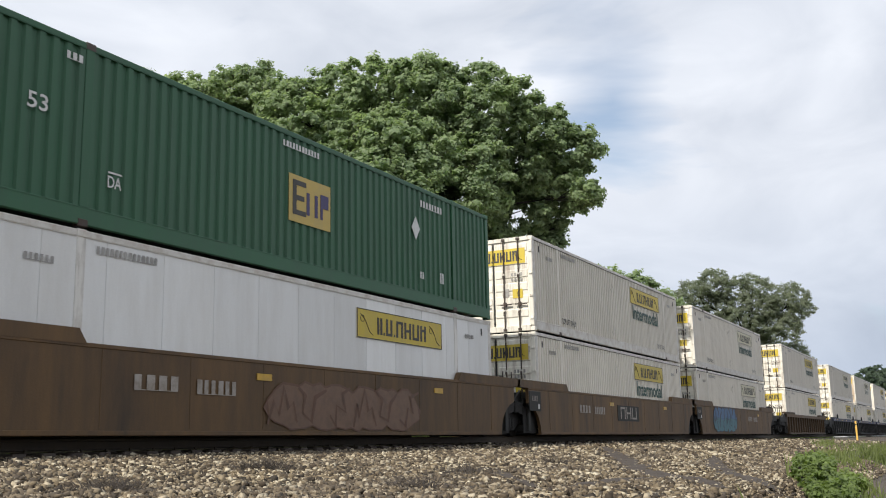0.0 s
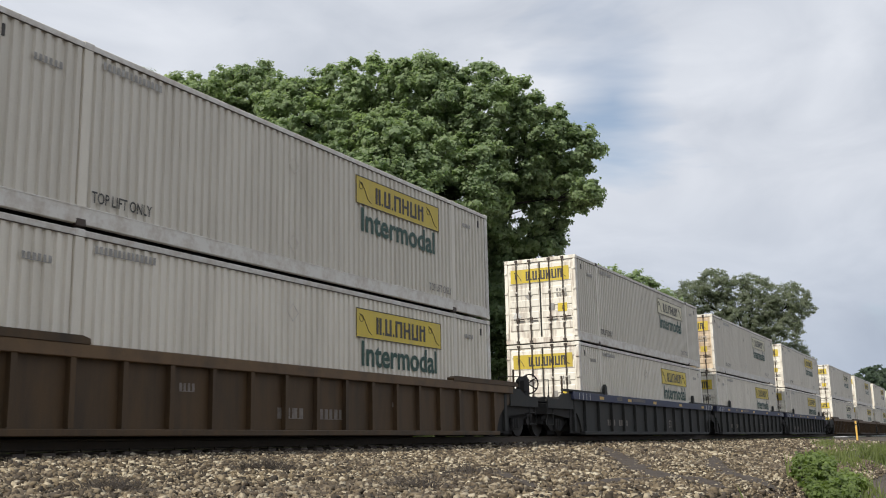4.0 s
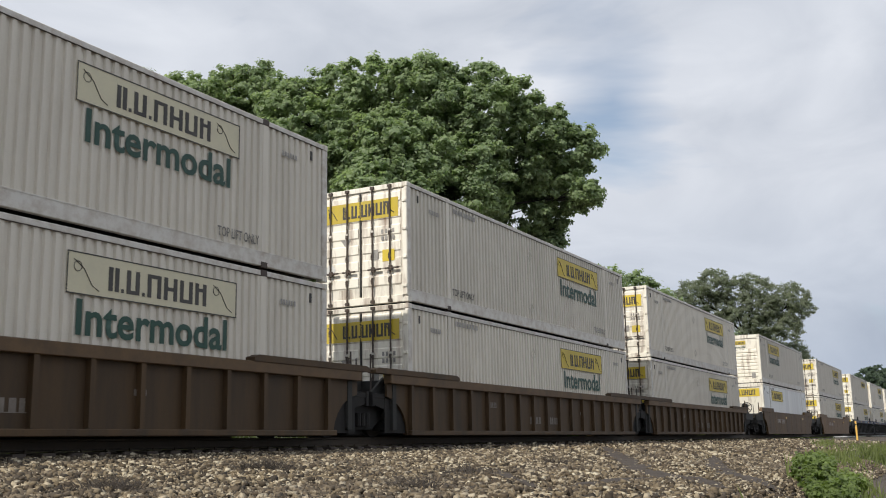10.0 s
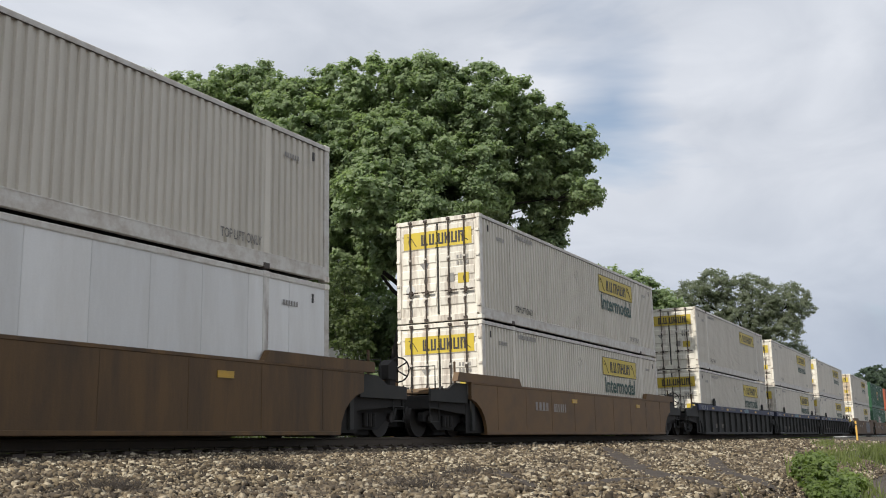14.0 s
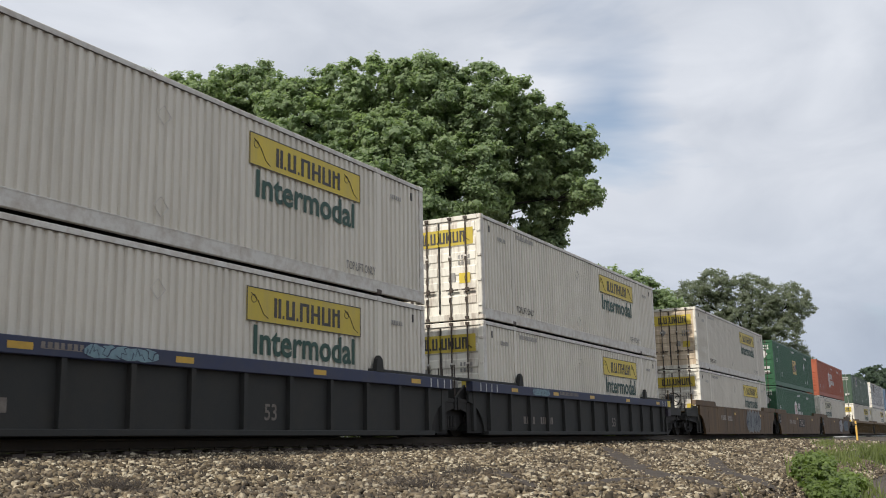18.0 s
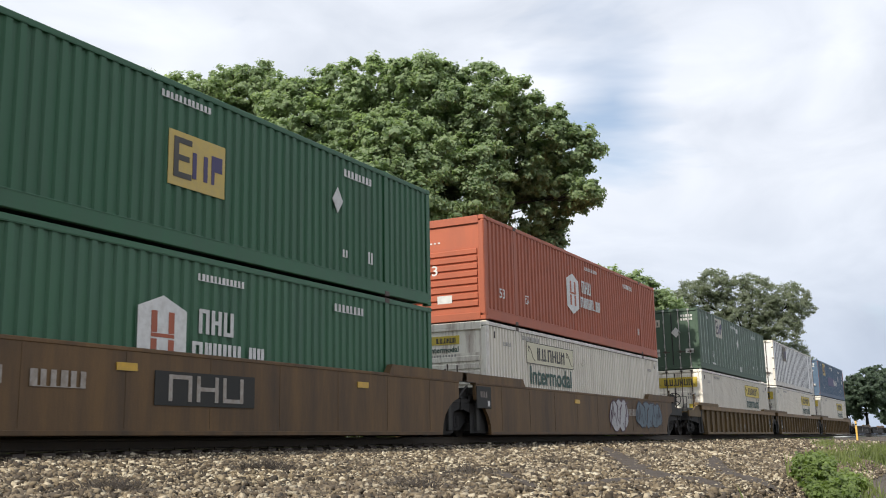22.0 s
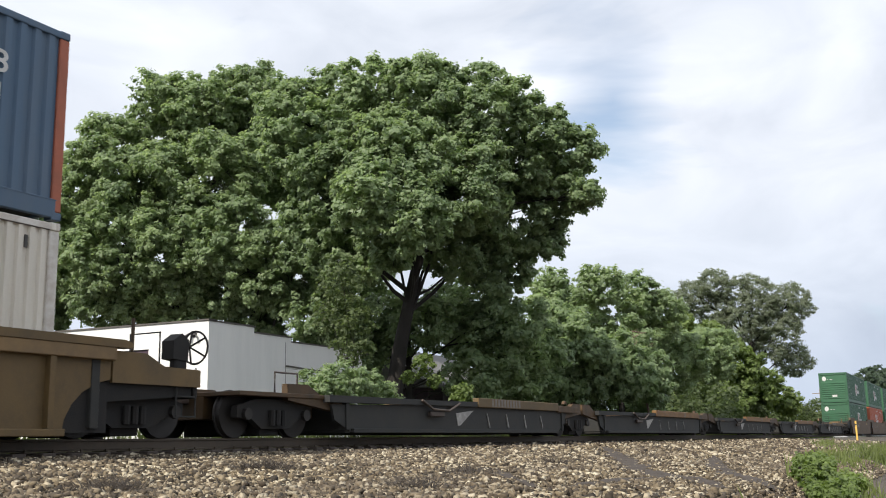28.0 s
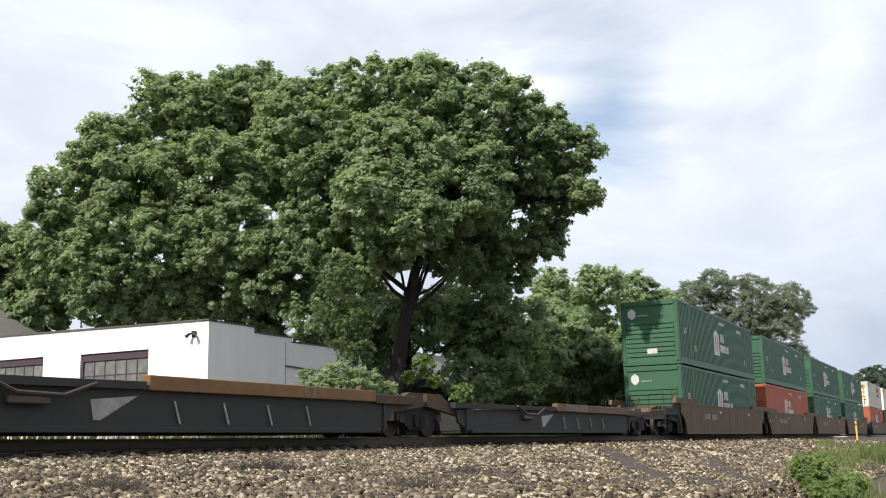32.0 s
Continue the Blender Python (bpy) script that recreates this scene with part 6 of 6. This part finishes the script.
            g.tube([en.lerp(mid, rng.uniform(0.0, 0.5)), en + d * 0.55 + Vector((0, 0, 0.12 * r)), en + d], [k * 0.3, k * 0.16, 0.012], 4)
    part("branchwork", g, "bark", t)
    v = leaf_cloud(local, total, size, rng, clump)
    crown = new("crown", island_mesh("crown", v, LEAF_FACES, LEAF[leaf]))
    crown.parent = t
    return t


# crowns as overlapping lobes: x, y, z, radius
OAK = [(34.7, 22.1, 14.2, 2.2), (35.0, 19.4, 14.0, 2.1), (36.3, 17.3, 13.4, 2.1), (38.3, 16.0, 12.6, 2.2), (39.2, 15.1, 10.8, 1.3), (39.3, 14.1, 10.2, 0.7), (39.4, 17.4, 9.7, 2.1), (34.3, 17.9, 10.3, 2.3),
       (32.3, 19.6, 10.5, 2.2), (32.5, 22.9, 11.9, 2.2), (33.2, 22.7, 9.5, 2.0), (31.5, 17.7, 8.2, 1.2), (30.1, 19.0, 8.9, 1.0), (39.4, 18.2, 7.6, 1.5), (37.5, 19.4, 8.2, 1.5), (39.7, 16.1, 8.7, 0.9),
       (32.6, 24.2, 13.6, 1.5), (32.4, 19.4, 7.5, 1.0), (33.4, 22.0, 7.3, 1.1), (39.2, 14.5, 12.3, 1.1)]
LEFT = [(37.9, 30.9, 16.9, 2.0), (35.8, 32.3, 15.9, 2.0), (34.9, 33.8, 16.4, 1.4), (33.2, 35.1, 13.8, 1.9), (32.7, 36.9, 11.9, 2.0), (33.3, 32.9, 11.8, 2.3), (34.7, 30.0, 12.3, 2.3), (38.9, 30.3, 13.9, 2.2),
        (32.9, 37.6, 9.4, 1.9), (32.2, 33.4, 8.6, 2.2), (33.3, 31.1, 8.8, 2.0), (33.9, 39.6, 7.4, 1.7), (33.4, 34.9, 6.7, 1.7), (34.7, 32.3, 6.8, 1.6)]
FRONT = [(34.0, 28.5, 9.1, 1.9), (35.0, 27.4, 7.6, 1.8), (35.5, 30.0, 7.2, 1.8), (36.3, 26.8, 7.2, 1.2), (34.4, 30.8, 10.0, 1.2), (36.4, 28.9, 5.7, 1.3)]
SLIM = [(27.2, 18.2, 5.3, 0.7), (27.6, 17.9, 4.1, 0.7), (27.7, 18.0, 3.2, 0.7), (27.7, 18.9, 4.3, 0.6)]
DARK = [(49.2, 18.5, 4.0, 2.3), (51.2, 17.0, 3.8, 1.8), (46.4, 19.7, 3.9, 1.7), (50.4, 19.8, 6.0, 1.4), (44.3, 20.8, 5.0, 1.5), (55.2, 16.8, 3.4, 1.4)]
FAR = [(118.1, 26.4, 17.7, 2.1), (121.4, 23.0, 16.1, 3.2), (124.7, 19.2, 15.5, 2.8), (119.6, 25.4, 13.4, 3.5), (123.4, 21.1, 11.8, 3.3), (126.0, 19.5, 8.9, 2.2), (117.1, 28.9, 16.1, 2.3)]
LOW = [(41.6, 20.4, 6.0, 1.6), (43.1, 22.3, 5.5, 1.4), (39.6, 17.8, 5.1, 1.3), (38.6, 22.3, 5.2, 1.1), (40.8, 25.9, 4.3, 0.9), (39.6, 18.9, 3.2, 1.5), (42.1, 17.9, 3.3, 1.3), (37.5, 24.8, 5.7, 1.4), (39.4, 25.2, 7.0, 1.3), (40.8, 26.7, 4.8, 1.2), (36.1, 25.4, 5.6, 1.1), (39.4, 26.8, 4.8, 1.0), (43.0, 20.9, 2.3, 1.0), (44.3, 19.9, 2.2, 1.1), (38.3, 25.7, 6.9, 1.0), (39.7, 27.1, 8.6, 1.2), (37.9, 24.5, 5.3, 1.1), (38.5, 24.6, 4.2, 0.8), (38.5, 21.5, 5.7, 0.8), (42.0, 21.6, 6.6, 0.9), (39.3, 23.6, 4.7, 0.8), (40.3, 19.2, 4.5, 1.3), (38.5, 20.9, 5.5, 1.0), (39.2, 27.1, 4.7, 0.8)]
EDGE = [(33.6, 42.3, 9.9, 1.3), (34.2, 42.6, 8.4, 1.4), (33.0, 42.5, 7.1, 1.7), (32.6, 43.5, 8.9, 1.7), (33.4, 40.1, 6.4, 1.1)]
MID = [(58.6, 23.3, 9.0, 1.6), (56.0, 19.3, 8.8, 1.3), (59.8, 18.1, 8.5, 1.5), (62.2, 17.6, 7.7, 1.6), (59.5, 22.1, 6.7, 2.1), (57.6, 18.6, 5.2, 2.3), (56.3, 23.1, 4.7, 1.9), (65.9, 17.8, 5.0, 2.2), (75.8, 17.9, 6.1, 2.3), (61.1, 23.2, 3.2, 1.8), (63.1, 19.4, 2.8, 1.6)]
MIDR = [(93.8, 19.7, 6.6, 2.3), (95.4, 23.3, 4.5, 2.4), (96.9, 18.4, 4.4, 2.0), (101.0, 16.9, 3.3, 1.4), (93.5, 20.3, 3.8, 2.1), (88.7, 23.4, 8.8, 2.0), (91.9, 21.6, 8.9, 1.5)]
FAR2 = [(240.9, 22.9, 10.0, 4.7), (244.9, 27.0, 7.5, 3.6), (250.2, 20.1, 10.8, 4.5)]
FAR3 = [(371.4, 23.1, 13.0, 7.5), (376.0, 27.5, 9.0, 6.0)]
FAR4 = [(939.9, 36.8, 30.0, 19.0), (950.0, 62.0, 18.0, 16.0)]
BUSH = [(23.6, 16.6, 1.75, 0.36), (23.2, 15.9, 1.75, 0.32), (23.9, 15.8, 1.8, 0.36), (24.9, 15.8, 1.75, 0.38), (25.7, 15.8, 1.5, 0.32), (23.6, 16.0, 1.3, 0.45), (25.0, 15.8, 1.25, 0.42), (26.2, 15.8, 1.15, 0.3)]
SAP = [(31.3, 17.4, 2.75, 0.34), (31.0, 17.8, 2.35, 0.24), (31.6, 17.1, 2.2, 0.22), (32.6, 16.6, 1.75, 0.3), (32.2, 16.3, 1.6, 0.26), (32.9, 16.5, 1.3, 0.3)]


def root_of(blobs):
    """The ground below the middle of a crown."""
    x, y = sum(b[0] for b in blobs) / len(blobs), sum(b[1] for b in blobs) / len(blobs)
    return x, y, ground_z(x, y) + 0.02


def build_trees():
    tree("oak_tree", "huge spreading oak tree with dense green leaves", OAK, (36.4, 21.9, -0.5), "oak", 360000, 0.14, 11, 0.40, fork=0.45, clump=0.85)
    tree("maple_tree", "tall full green maple tree behind a white building", LEFT, (37.2, 33.6, -0.5), "left", 280000, 0.15, 12, 0.4, clump=0.9)
    tree("maple_tree", "round bright green maple beyond a flat roof", FRONT, (36.6, 28.6, -0.5), "oak", 110000, 0.14, 21, 0.3, clump=0.85)
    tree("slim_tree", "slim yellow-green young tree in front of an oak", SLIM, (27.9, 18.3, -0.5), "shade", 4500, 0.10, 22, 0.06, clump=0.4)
    tree("understorey_tree", "dark leafy understorey tree below a large oak", LOW, root_of(LOW), "oak", 90000, 0.16, 13, 0.22)
    tree("thicket_tree", "dense dark green thicket tree beside the railway", DARK, root_of(DARK), "oak", 80000, 0.18, 23, 0.2)
    tree("edge_tree", "green tree at the edge of a grove", EDGE, root_of(EDGE), "oak", 40000, 0.19, 14, 0.3)
    tree("thicket_tree", "broad bright green thicket tree beside the railway", MID, root_of(MID), "left", 120000, 0.18, 15, 0.22, clump=0.9)
    tree("thicket_tree", "low yellow-green thicket tree beside the railway", MIDR, root_of(MIDR), "bright", 80000, 0.24, 16, 0.2, clump=1.1)
    tree("hazy_tree", "tall feathery tree further along the line, haze in its leaf colour", FAR, root_of(FAR), "hazy", 120000, 0.145, 17, 0.5, clump=0.9)
    tree("distant_tree", "round distant dark green tree beyond the track", FAR2, root_of(FAR2), "far", 40000, 0.42, 18, 0.45, clump=1.8)
    tree("distant_tree", "dark green distant tree far down the line", FAR3, root_of(FAR3), "far", 12000, 0.8, 24, 0.5, clump=3.0)
    tree("distant_tree", "broad hazy distant tree at the end of the line", FAR4, root_of(FAR4), "far", 8000, 2.2, 25, 0.9, clump=7.0)
    tree("shrub", "leafy green shrub in front of a white wall", BUSH, root_of(BUSH), "left", 15000, 0.085, 19, 0.05, fork=0.15, clump=0.4)
    tree("young_tree", "small yellow-green sapling beside the railway", SAP, root_of(SAP), "bright", 3200, 0.11, 20, 0.04, clump=0.3)
    # more woods behind, that close the gaps low down
    rng = np.random.default_rng(4)
    hedge = []
    for x, y, r, h in [(56, 30, 2.6, 2.4), (58, 27, 2.8, 2.6), (40, 35.5, 2.4, 1.8), (60, 24, 2.6, 2.6), (66, 22, 2.6, 2.4), (75, 20.5, 2.4, 2.2), (84, 20, 2.6, 2.6), (95, 20, 2.6, 2.4),
                       (108, 19, 2.8, 2.4), (125, 20, 3, 2.2), (150, 21, 3.2, 2.4), (33, 42, 2.6, 3.0), (40, 38, 2.6, 3.0), (39, 33, 2.4, 2.6)]:
        hedge += [(x, y, h - 0.6, r), (x + 2.2, y + 0.8, h * 0.5, r * 0.8), (x - 2.0, y + 0.5, h * 0.4, r * 0.8)]
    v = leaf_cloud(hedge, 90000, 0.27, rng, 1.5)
    tagged(new("undergrowth", island_mesh("undergrowth", v, LEAF_FACES, LEAF["shade"])), "undergrowth with shade-darkened leaves along the far side of the line", "undergrowth", kind="stuff")


def build_dead_sapling():
    """A bare leaning sapling in front of the thicket."""
    rng = np.random.default_rng(8)
    t = tagged(new("dead_sapling"), "bare brown dead sapling leaning in a thicket", "tree")
    base = Vector((57.6, 16.9, -0.6))
    t.matrix_basis = pose(*base)
    top = Vector((54.4, 16.9, 6.0)) - base
    part("trunk", Geo().tube([(0, 0, -0.2), top * 0.5 + Vector((0.2, 0, 0.1)), top], [0.07, 0.05, 0.03], 6), "dead_wood", t)
    for i in range(14):
        a = top * rng.uniform(0.7, 1.0)
        d = Vector((rng.uniform(-0.4, 1.8), rng.uniform(-0.9, 0.5), rng.uniform(-0.9, 1.1)))
        part("branch", Geo().tube([a, a + d * 0.5 + Vector(rng.normal(size=3)) * 0.1, a + d], [0.035, 0.022, 0.008], 5), "dead_wood", t)


def blades(spots, mat, name, label, seed, spread=0.35, thin=1.0):
    """Upright narrow blades in tufts: spots are (x, y, spread, height, count)."""
    rng = np.random.default_rng(seed)
    vs = []
    for x, y, sp, h, n in spots:
        p = np.stack([x + rng.normal(size=n) * sp, y + rng.normal(size=n) * sp * 0.6], 1)
        z = np.array([ground_z(a, b) for a, b in p])
        base = np.column_stack([p, z - 0.02])
        hh = h * rng.uniform(0.45, 1.1, (n, 1))
        lean = np.column_stack([rng.normal(size=(n, 2)) * spread, np.ones(n)]) * hh
        a = rng.uniform(0, 6.28, n)
        w = np.column_stack([np.cos(a), np.sin(a), np.zeros(n)]) * (0.010 + 0.012 * hh) * thin
        mid = base + lean * 0.55 + np.column_stack([np.zeros((n, 2)), hh[:, 0] * 0.06])
        vs.append(np.stack([base - w, base + w, mid + w * 0.7, base + lean, mid - w * 0.7], 1))
    f = np.array([[0, 1, 2], [0, 2, 4], [4, 2, 3]])
    tagged(new(name, island_mesh(name, np.concatenate(vs), f, LEAF[mat])), label, "grass", kind="stuff")


def build_weeds():
    rng = random.Random(9)
    spots = []
    for i in range(105):
        x = rng.uniform(9, 45)
        y = x * rng.uniform(0.02, 0.135)
        spots.append((x, y, 0.35, rng.uniform(0.15, 0.42), 60))
    blades(spots, "grass", "grass", "tall green grass and weeds on the bank", 31)
    spots = [(2 + i * 0.4, 15.9 + rng.uniform(-0.5, 0.9), 0.35, rng.uniform(0.75, 1.15), 95) for i in range(190)]
    blades(spots, "verge", "verge_weeds", "rank green weeds along the far side of the track", 34)
    spots = []
    for x, y, wide, count in ((6.4, 6.6, 0.30, 26), (10.3, 8.0, 0.42, 30), (11.2, 5.6, 0.34, 18), (15.5, 6.2, 0.4, 16), (20.0, 6.0, 0.45, 14), (8.2, 4.6, 0.4, 14)):
        for i in range(count):
            u, w = rng.gauss(0, wide), rng.gauss(0, wide * 0.7)
            spots.append((x + u, y + w, 0.07, 0.05 + 0.17 * math.exp(-(u * u + w * w) / (wide * wide)), 34))
    for i in range(30):
        spots.append((rng.uniform(6, 34), rng.uniform(4.6, 9.2), 0.2, 0.07, 24))
    for i in range(40):
        spots.append((5 + i * 0.55 + rng.uniform(-0.2, 0.2), 10.55, 0.12, 0.09, 9))
    blades(spots, "dead", "dead_weeds", "dry grey-brown dead weeds on the ballast", 32, 1.1, 0.35)
    # a leafy weed bush at the foot of the bank
    w = [(14.0, 2.05, -0.44, 0.20), (13.4, 1.9, -0.54, 0.22), (14.9, 2.2, -0.46, 0.16), (12.8, 1.75, -0.66, 0.22), (15.9, 2.35, -0.46, 0.13), (13.6, 1.75, -0.74, 0.24), (17.5, 2.4, -0.5, 0.14), (12.3, 1.6, -0.82, 0.22), (14.2, 1.7, -0.7, 0.2), (19.0, 2.6, -0.5, 0.15), (15.5, 1.9, -0.7, 0.2)]
    tree("weed_bush", "bright green leafy weeds at the edge of the gravel", w, (13.8, 1.9, -0.95), "bright", 12000, 0.05, 33, 0.012, fork=0.1, clump=0.2)


def build_ridges():
    """Low dark brown ridges that cross the gravel."""
    for path, width in RIDGES:
        pts = []
        for (x0, y0), (x1, y1) in zip(path, path[1:]):
            n = max(6, int(math.hypot(x1 - x0, y1 - y0) / 0.25))
            pts += [(x0 + (x1 - x0) * i / n, y0 + (y1 - y0) * i / n) for i in range(n)]
        verts, k = [], 7
        for i, (x, y) in enumerate(pts):
            x += 0.12 * noise.noise((i * 0.05, 2.0, 0.0))
            y += 0.12 * noise.noise((i * 0.05, 7.0, 0.0))
            for j in range(k):
                u = (j / (k - 1) - 0.5) * 2
                w = width * (1.0 + 0.9 * noise.noise((i * 0.2, 4.0, u))) * min(1.0, (i + 1) / 10, (len(pts) - i) / 10)
                a, b = x - u * w * 0.35, y + u * w
                verts.append((a, b, ground_z(a, b) - 0.02 + (0.02 + 0.05 * noise.noise((a * 3, b * 3, 0))) * (1 - u * u) + 0.026))
        faces = [(i * k + j, (i + 1) * k + j, (i + 1) * k + j + 1, i * k + j + 1) for i in range(len(pts) - 1) for j in range(k - 1)]
        me = bpy.data.meshes.new("dirt_ridge")
        me.from_pydata(verts, [], faces)
        me.materials.append(M["soil"])
        me.shade_smooth()
        tagged(new("dirt_ridge", me), "low dark brown ridge across the gravel", "dirt", kind="structure")


# ---- buildings ----
def window_bay(wall, x, y0, y1, z0, z1):
    """A wide steel-framed window in the wall that faces -x."""
    win = part("window", Geo().box(x + 0.06, x + 0.14, y0, y0 + 0.09, z0, z1).box(x + 0.06, x + 0.14, y1 - 0.09, y1, z0, z1)
               .box(x + 0.06, x + 0.14, y0 + 0.09, y1 - 0.09, z1 - 0.26, z1).box(x + 0.06, x + 0.14, y0 + 0.09, y1 - 0.09, z0, z0 + 0.08), "frame_dark", wall, "dark framed window of many panes")
    n, m = 6, 4
    a, b, c, d = y0 + 0.09, y1 - 0.09, z0 + 0.08, z1 - 0.26
    pane = mesh_of("pane", Geo().box(-0.004, 0.004, 0.02, (b - a) / n - 0.02, 0.02, (d - c) / m - 0.02), M["pane"])
    for i in range(n):
        for j in range(m):
            shared("pane", pane, win, x + 0.11, a + i * (b - a) / n, c + j * (d - c) / m)
    g = Geo()
    for i in range(1, n):
        g.box(x + 0.09, x + 0.13, a + i * (b - a) / n - 0.02, a + i * (b - a) / n + 0.02, c, d)
    for j in range(1, m):
        g.box(x + 0.095, x + 0.125, a, b, c + j * (d - c) / m - 0.02, c + j * (d - c) / m + 0.02)
    part("window_grid", g, "frame_dark", win)


def build_buildings():
    X, Y, Z = 25.27, 22.05, -0.6
    top = 4.1
    b = tagged(new("white_building"), "low flat-roofed white painted block building with a stepped parapet", "building")
    # the wall towards -x, with two openings
    wins = ((24.65, 27.84, 0.9, 3.31), (29.72, 32.9, 0.9, 3.34), (34.8, 38.0, 0.9, 3.38))
    outline = [(Y, Z)]
    for y0, y1, z0, z1 in wins:
        outline += [(y0, Z), (y0, z1), (y1, z1), (y1, Z)]
    outline += [(44.0, Z), (44.0, top + 0.24), (Y, top)]
    wall = part("wall", Geo().prism(outline, X, X + 0.3, "x"), "block", b, "sunlit white front wall")
    for y0, y1, z0, z1 in wins:
        part("window_apron", Geo().box(X + 0.002, X + 0.298, y0, y1, Z, z0), "block", wall)
    for y0, y1, z0, z1 in wins:
        window_bay(wall, X, y0, y1, z0, z1)
    part("roof_edge", Geo().prism([(Y - 0.03, top), (44, top + 0.24), (44, top + 0.30), (Y - 0.03, top + 0.05)], X - 0.04, X + 0.34, "x"), "tar", b)
    # the long side wall, whose parapet steps down
    g = Geo().prism([(X + 0.3, Z), (34.5, Z), (34.5, 3.72), (29.73, 3.72), (29.73, 3.88), (27.61, 3.88), (27.61, top - 0.02), (X + 0.3, top - 0.02)], Y, Y + 0.3, "y")
    part("wall", g, "block", b, "shaded white side wall")
    for x0, x1, z in ((X, 27.64, top - 0.02), (27.64, 29.76, 3.88), (29.76, 34.5, 3.72)):
        part("parapet_cap", Geo().box(x0, x1, Y - 0.03, Y + 0.33, z, z + 0.05), "tar", b)
    part("wall", Geo().box(34.2, 34.5, Y + 0.3, 44, Z, 3.6), "block", b)
    part("roof", Geo().box(X + 0.3, 34.2, Y + 0.3, 44, 3.3, 3.45), "tar", b)
    part("joint", Geo().box(29.4, 29.42, Y - 0.006, Y + 0.004, Z, 3.7), "tar", b)
    part("pipe", Geo().tube([(29.4, Y - 0.06, 2.85), (31.6, Y - 0.06, 2.78), (31.6, Y - 0.06, Z)], 0.03, 6), "tar", b)
    # twin flood lamps on a bracket near the corner
    lamp = part("flood_lamp", Geo().box(X - 0.10, X, 22.55, 22.71, 3.66, 3.78, 0.01), "lampmetal", b, "dark twin flood lamp")
    for d in (-0.16, 0.18):
        part("lamp_head", Geo().tube([(X - 0.10, 22.63, 3.70), (X - 0.14, 22.63 + d * 0.6, 3.69), (X - 0.24, 22.63 + d, 3.58)], [0.02, 0.04, 0.065], 10), "lampmetal", lamp)
    # a house behind the trees
    h = tagged(new("house"), "small house with a grey shingle roof and white eaves", "house")
    part("wall", Geo().box(43.6, 52, 24.0, 31, -0.6, 2.9), "frame_dark", h)
    part("roof", Geo().prism([(23.3, 2.82), (27.5, 5.0), (31.7, 2.82), (31.7, 2.72), (23.3, 2.72)], 43.0, 52.6, "x"), "shingle", h)
    part("eave", Geo().box(43.0, 52.6, 23.22, 23.3, 2.70, 2.86).prism([(23.22, 2.72), (27.5, 4.98), (27.5, 5.08), (23.22, 2.86)], 42.93, 43.0, "x"), "trimwhite", h)
    # a brown gable far left, behind the flat roof
    g = tagged(new("gabled_house"), "house with a brown gable roof beyond the white building", "house")
    part("wall", Geo().box(27.0, 33, 38.2, 46, -0.6, 4.4), "tar", g)
    part("roof", Geo().prism([(37.7, 4.5), (43.0, 8.6), (48.0, 4.5), (48.0, 4.35), (37.7, 4.35)], 26.6, 33.4, "x"), "shingle", g)


def build_lineside():
    p = tagged(new("marker_post"), "slim orange-yellow marker post beside the track", "post")
    p.matrix_basis = pose(64.7, 6.79, ground_z(64.7, 6.79), 0, -6, 0)
    part("post", Geo().box(-0.05, 0.05, -0.05, 0.05, -0.2, 1.22, 0.012), "post_yellow", p)
    part("band", Geo().box(-0.054, 0.054, -0.054, 0.054, 0.98, 1.06), "ink", p)
    u = tagged(new("utility_pole"), "weathered wooden utility pole beyond the trees", "pole")
    u.matrix_basis = pose(160.3, 21.4, -0.6)
    part("pole", Geo().tube([(0, 0, -0.5), (0, 0, 7.6)], [0.17, 0.12], 8), "pole", u)
    part("crossarm", Geo().box(-0.06, 0.06, -1.1, 1.1, 6.9, 7.02), "pole", u)
    part("transformer", Geo().tube([(0.0, -0.35, 5.6), (0.0, -0.35, 6.4)], 0.22, 10), "galv", u)
    s = tagged(new("shed"), "small pale shed far along the line", "shed")
    part("wall", Geo().box(164, 168, 18.6, 21, -0.6, 2.0), "far_wall", s)
    part("roof", Geo().prism([(18.4, 2.0), (19.8, 2.9), (21.2, 2.0)], 163.8, 168.2, "x"), "trimwhite", s)


build_ground()
build_buildings()
build_trees()
build_dead_sapling()
build_lineside()
build_weeds()
build_ridges()
build_train()
build_ballast()
build_track()


# ---- the train rolls by at a steady speed ----
def motions():
    for ob, off, z in TRAIN:
        walk(ob, [(t, pose(off - SPEED * (t - 16.0), YC, z)) for t in (0.0, 16.0, 32.0)])
    # the wheels roll on the rails; alike axles share their keys
    first = {}
    step = 0.04
    turn = math.degrees(SPEED * step / 0.42)
    for ob in [o for o in bpy.data.objects if o.name.startswith("wheelset")]:
        x = round(ob.matrix_basis.translation.x, 2)
        if x not in first:
            walk(ob, [(i * step, pose(x, 0, RAIL + 0.42, 0, -i * turn, 0)) for i in range(801)])
            first[x] = ob.animation_data
        else:
            keys = ob.animation_data_create()
            ob.rotation_mode = "QUATERNION"
            keys.action = first[x].action
            keys.action_slot = first[x].action_slot


motions()
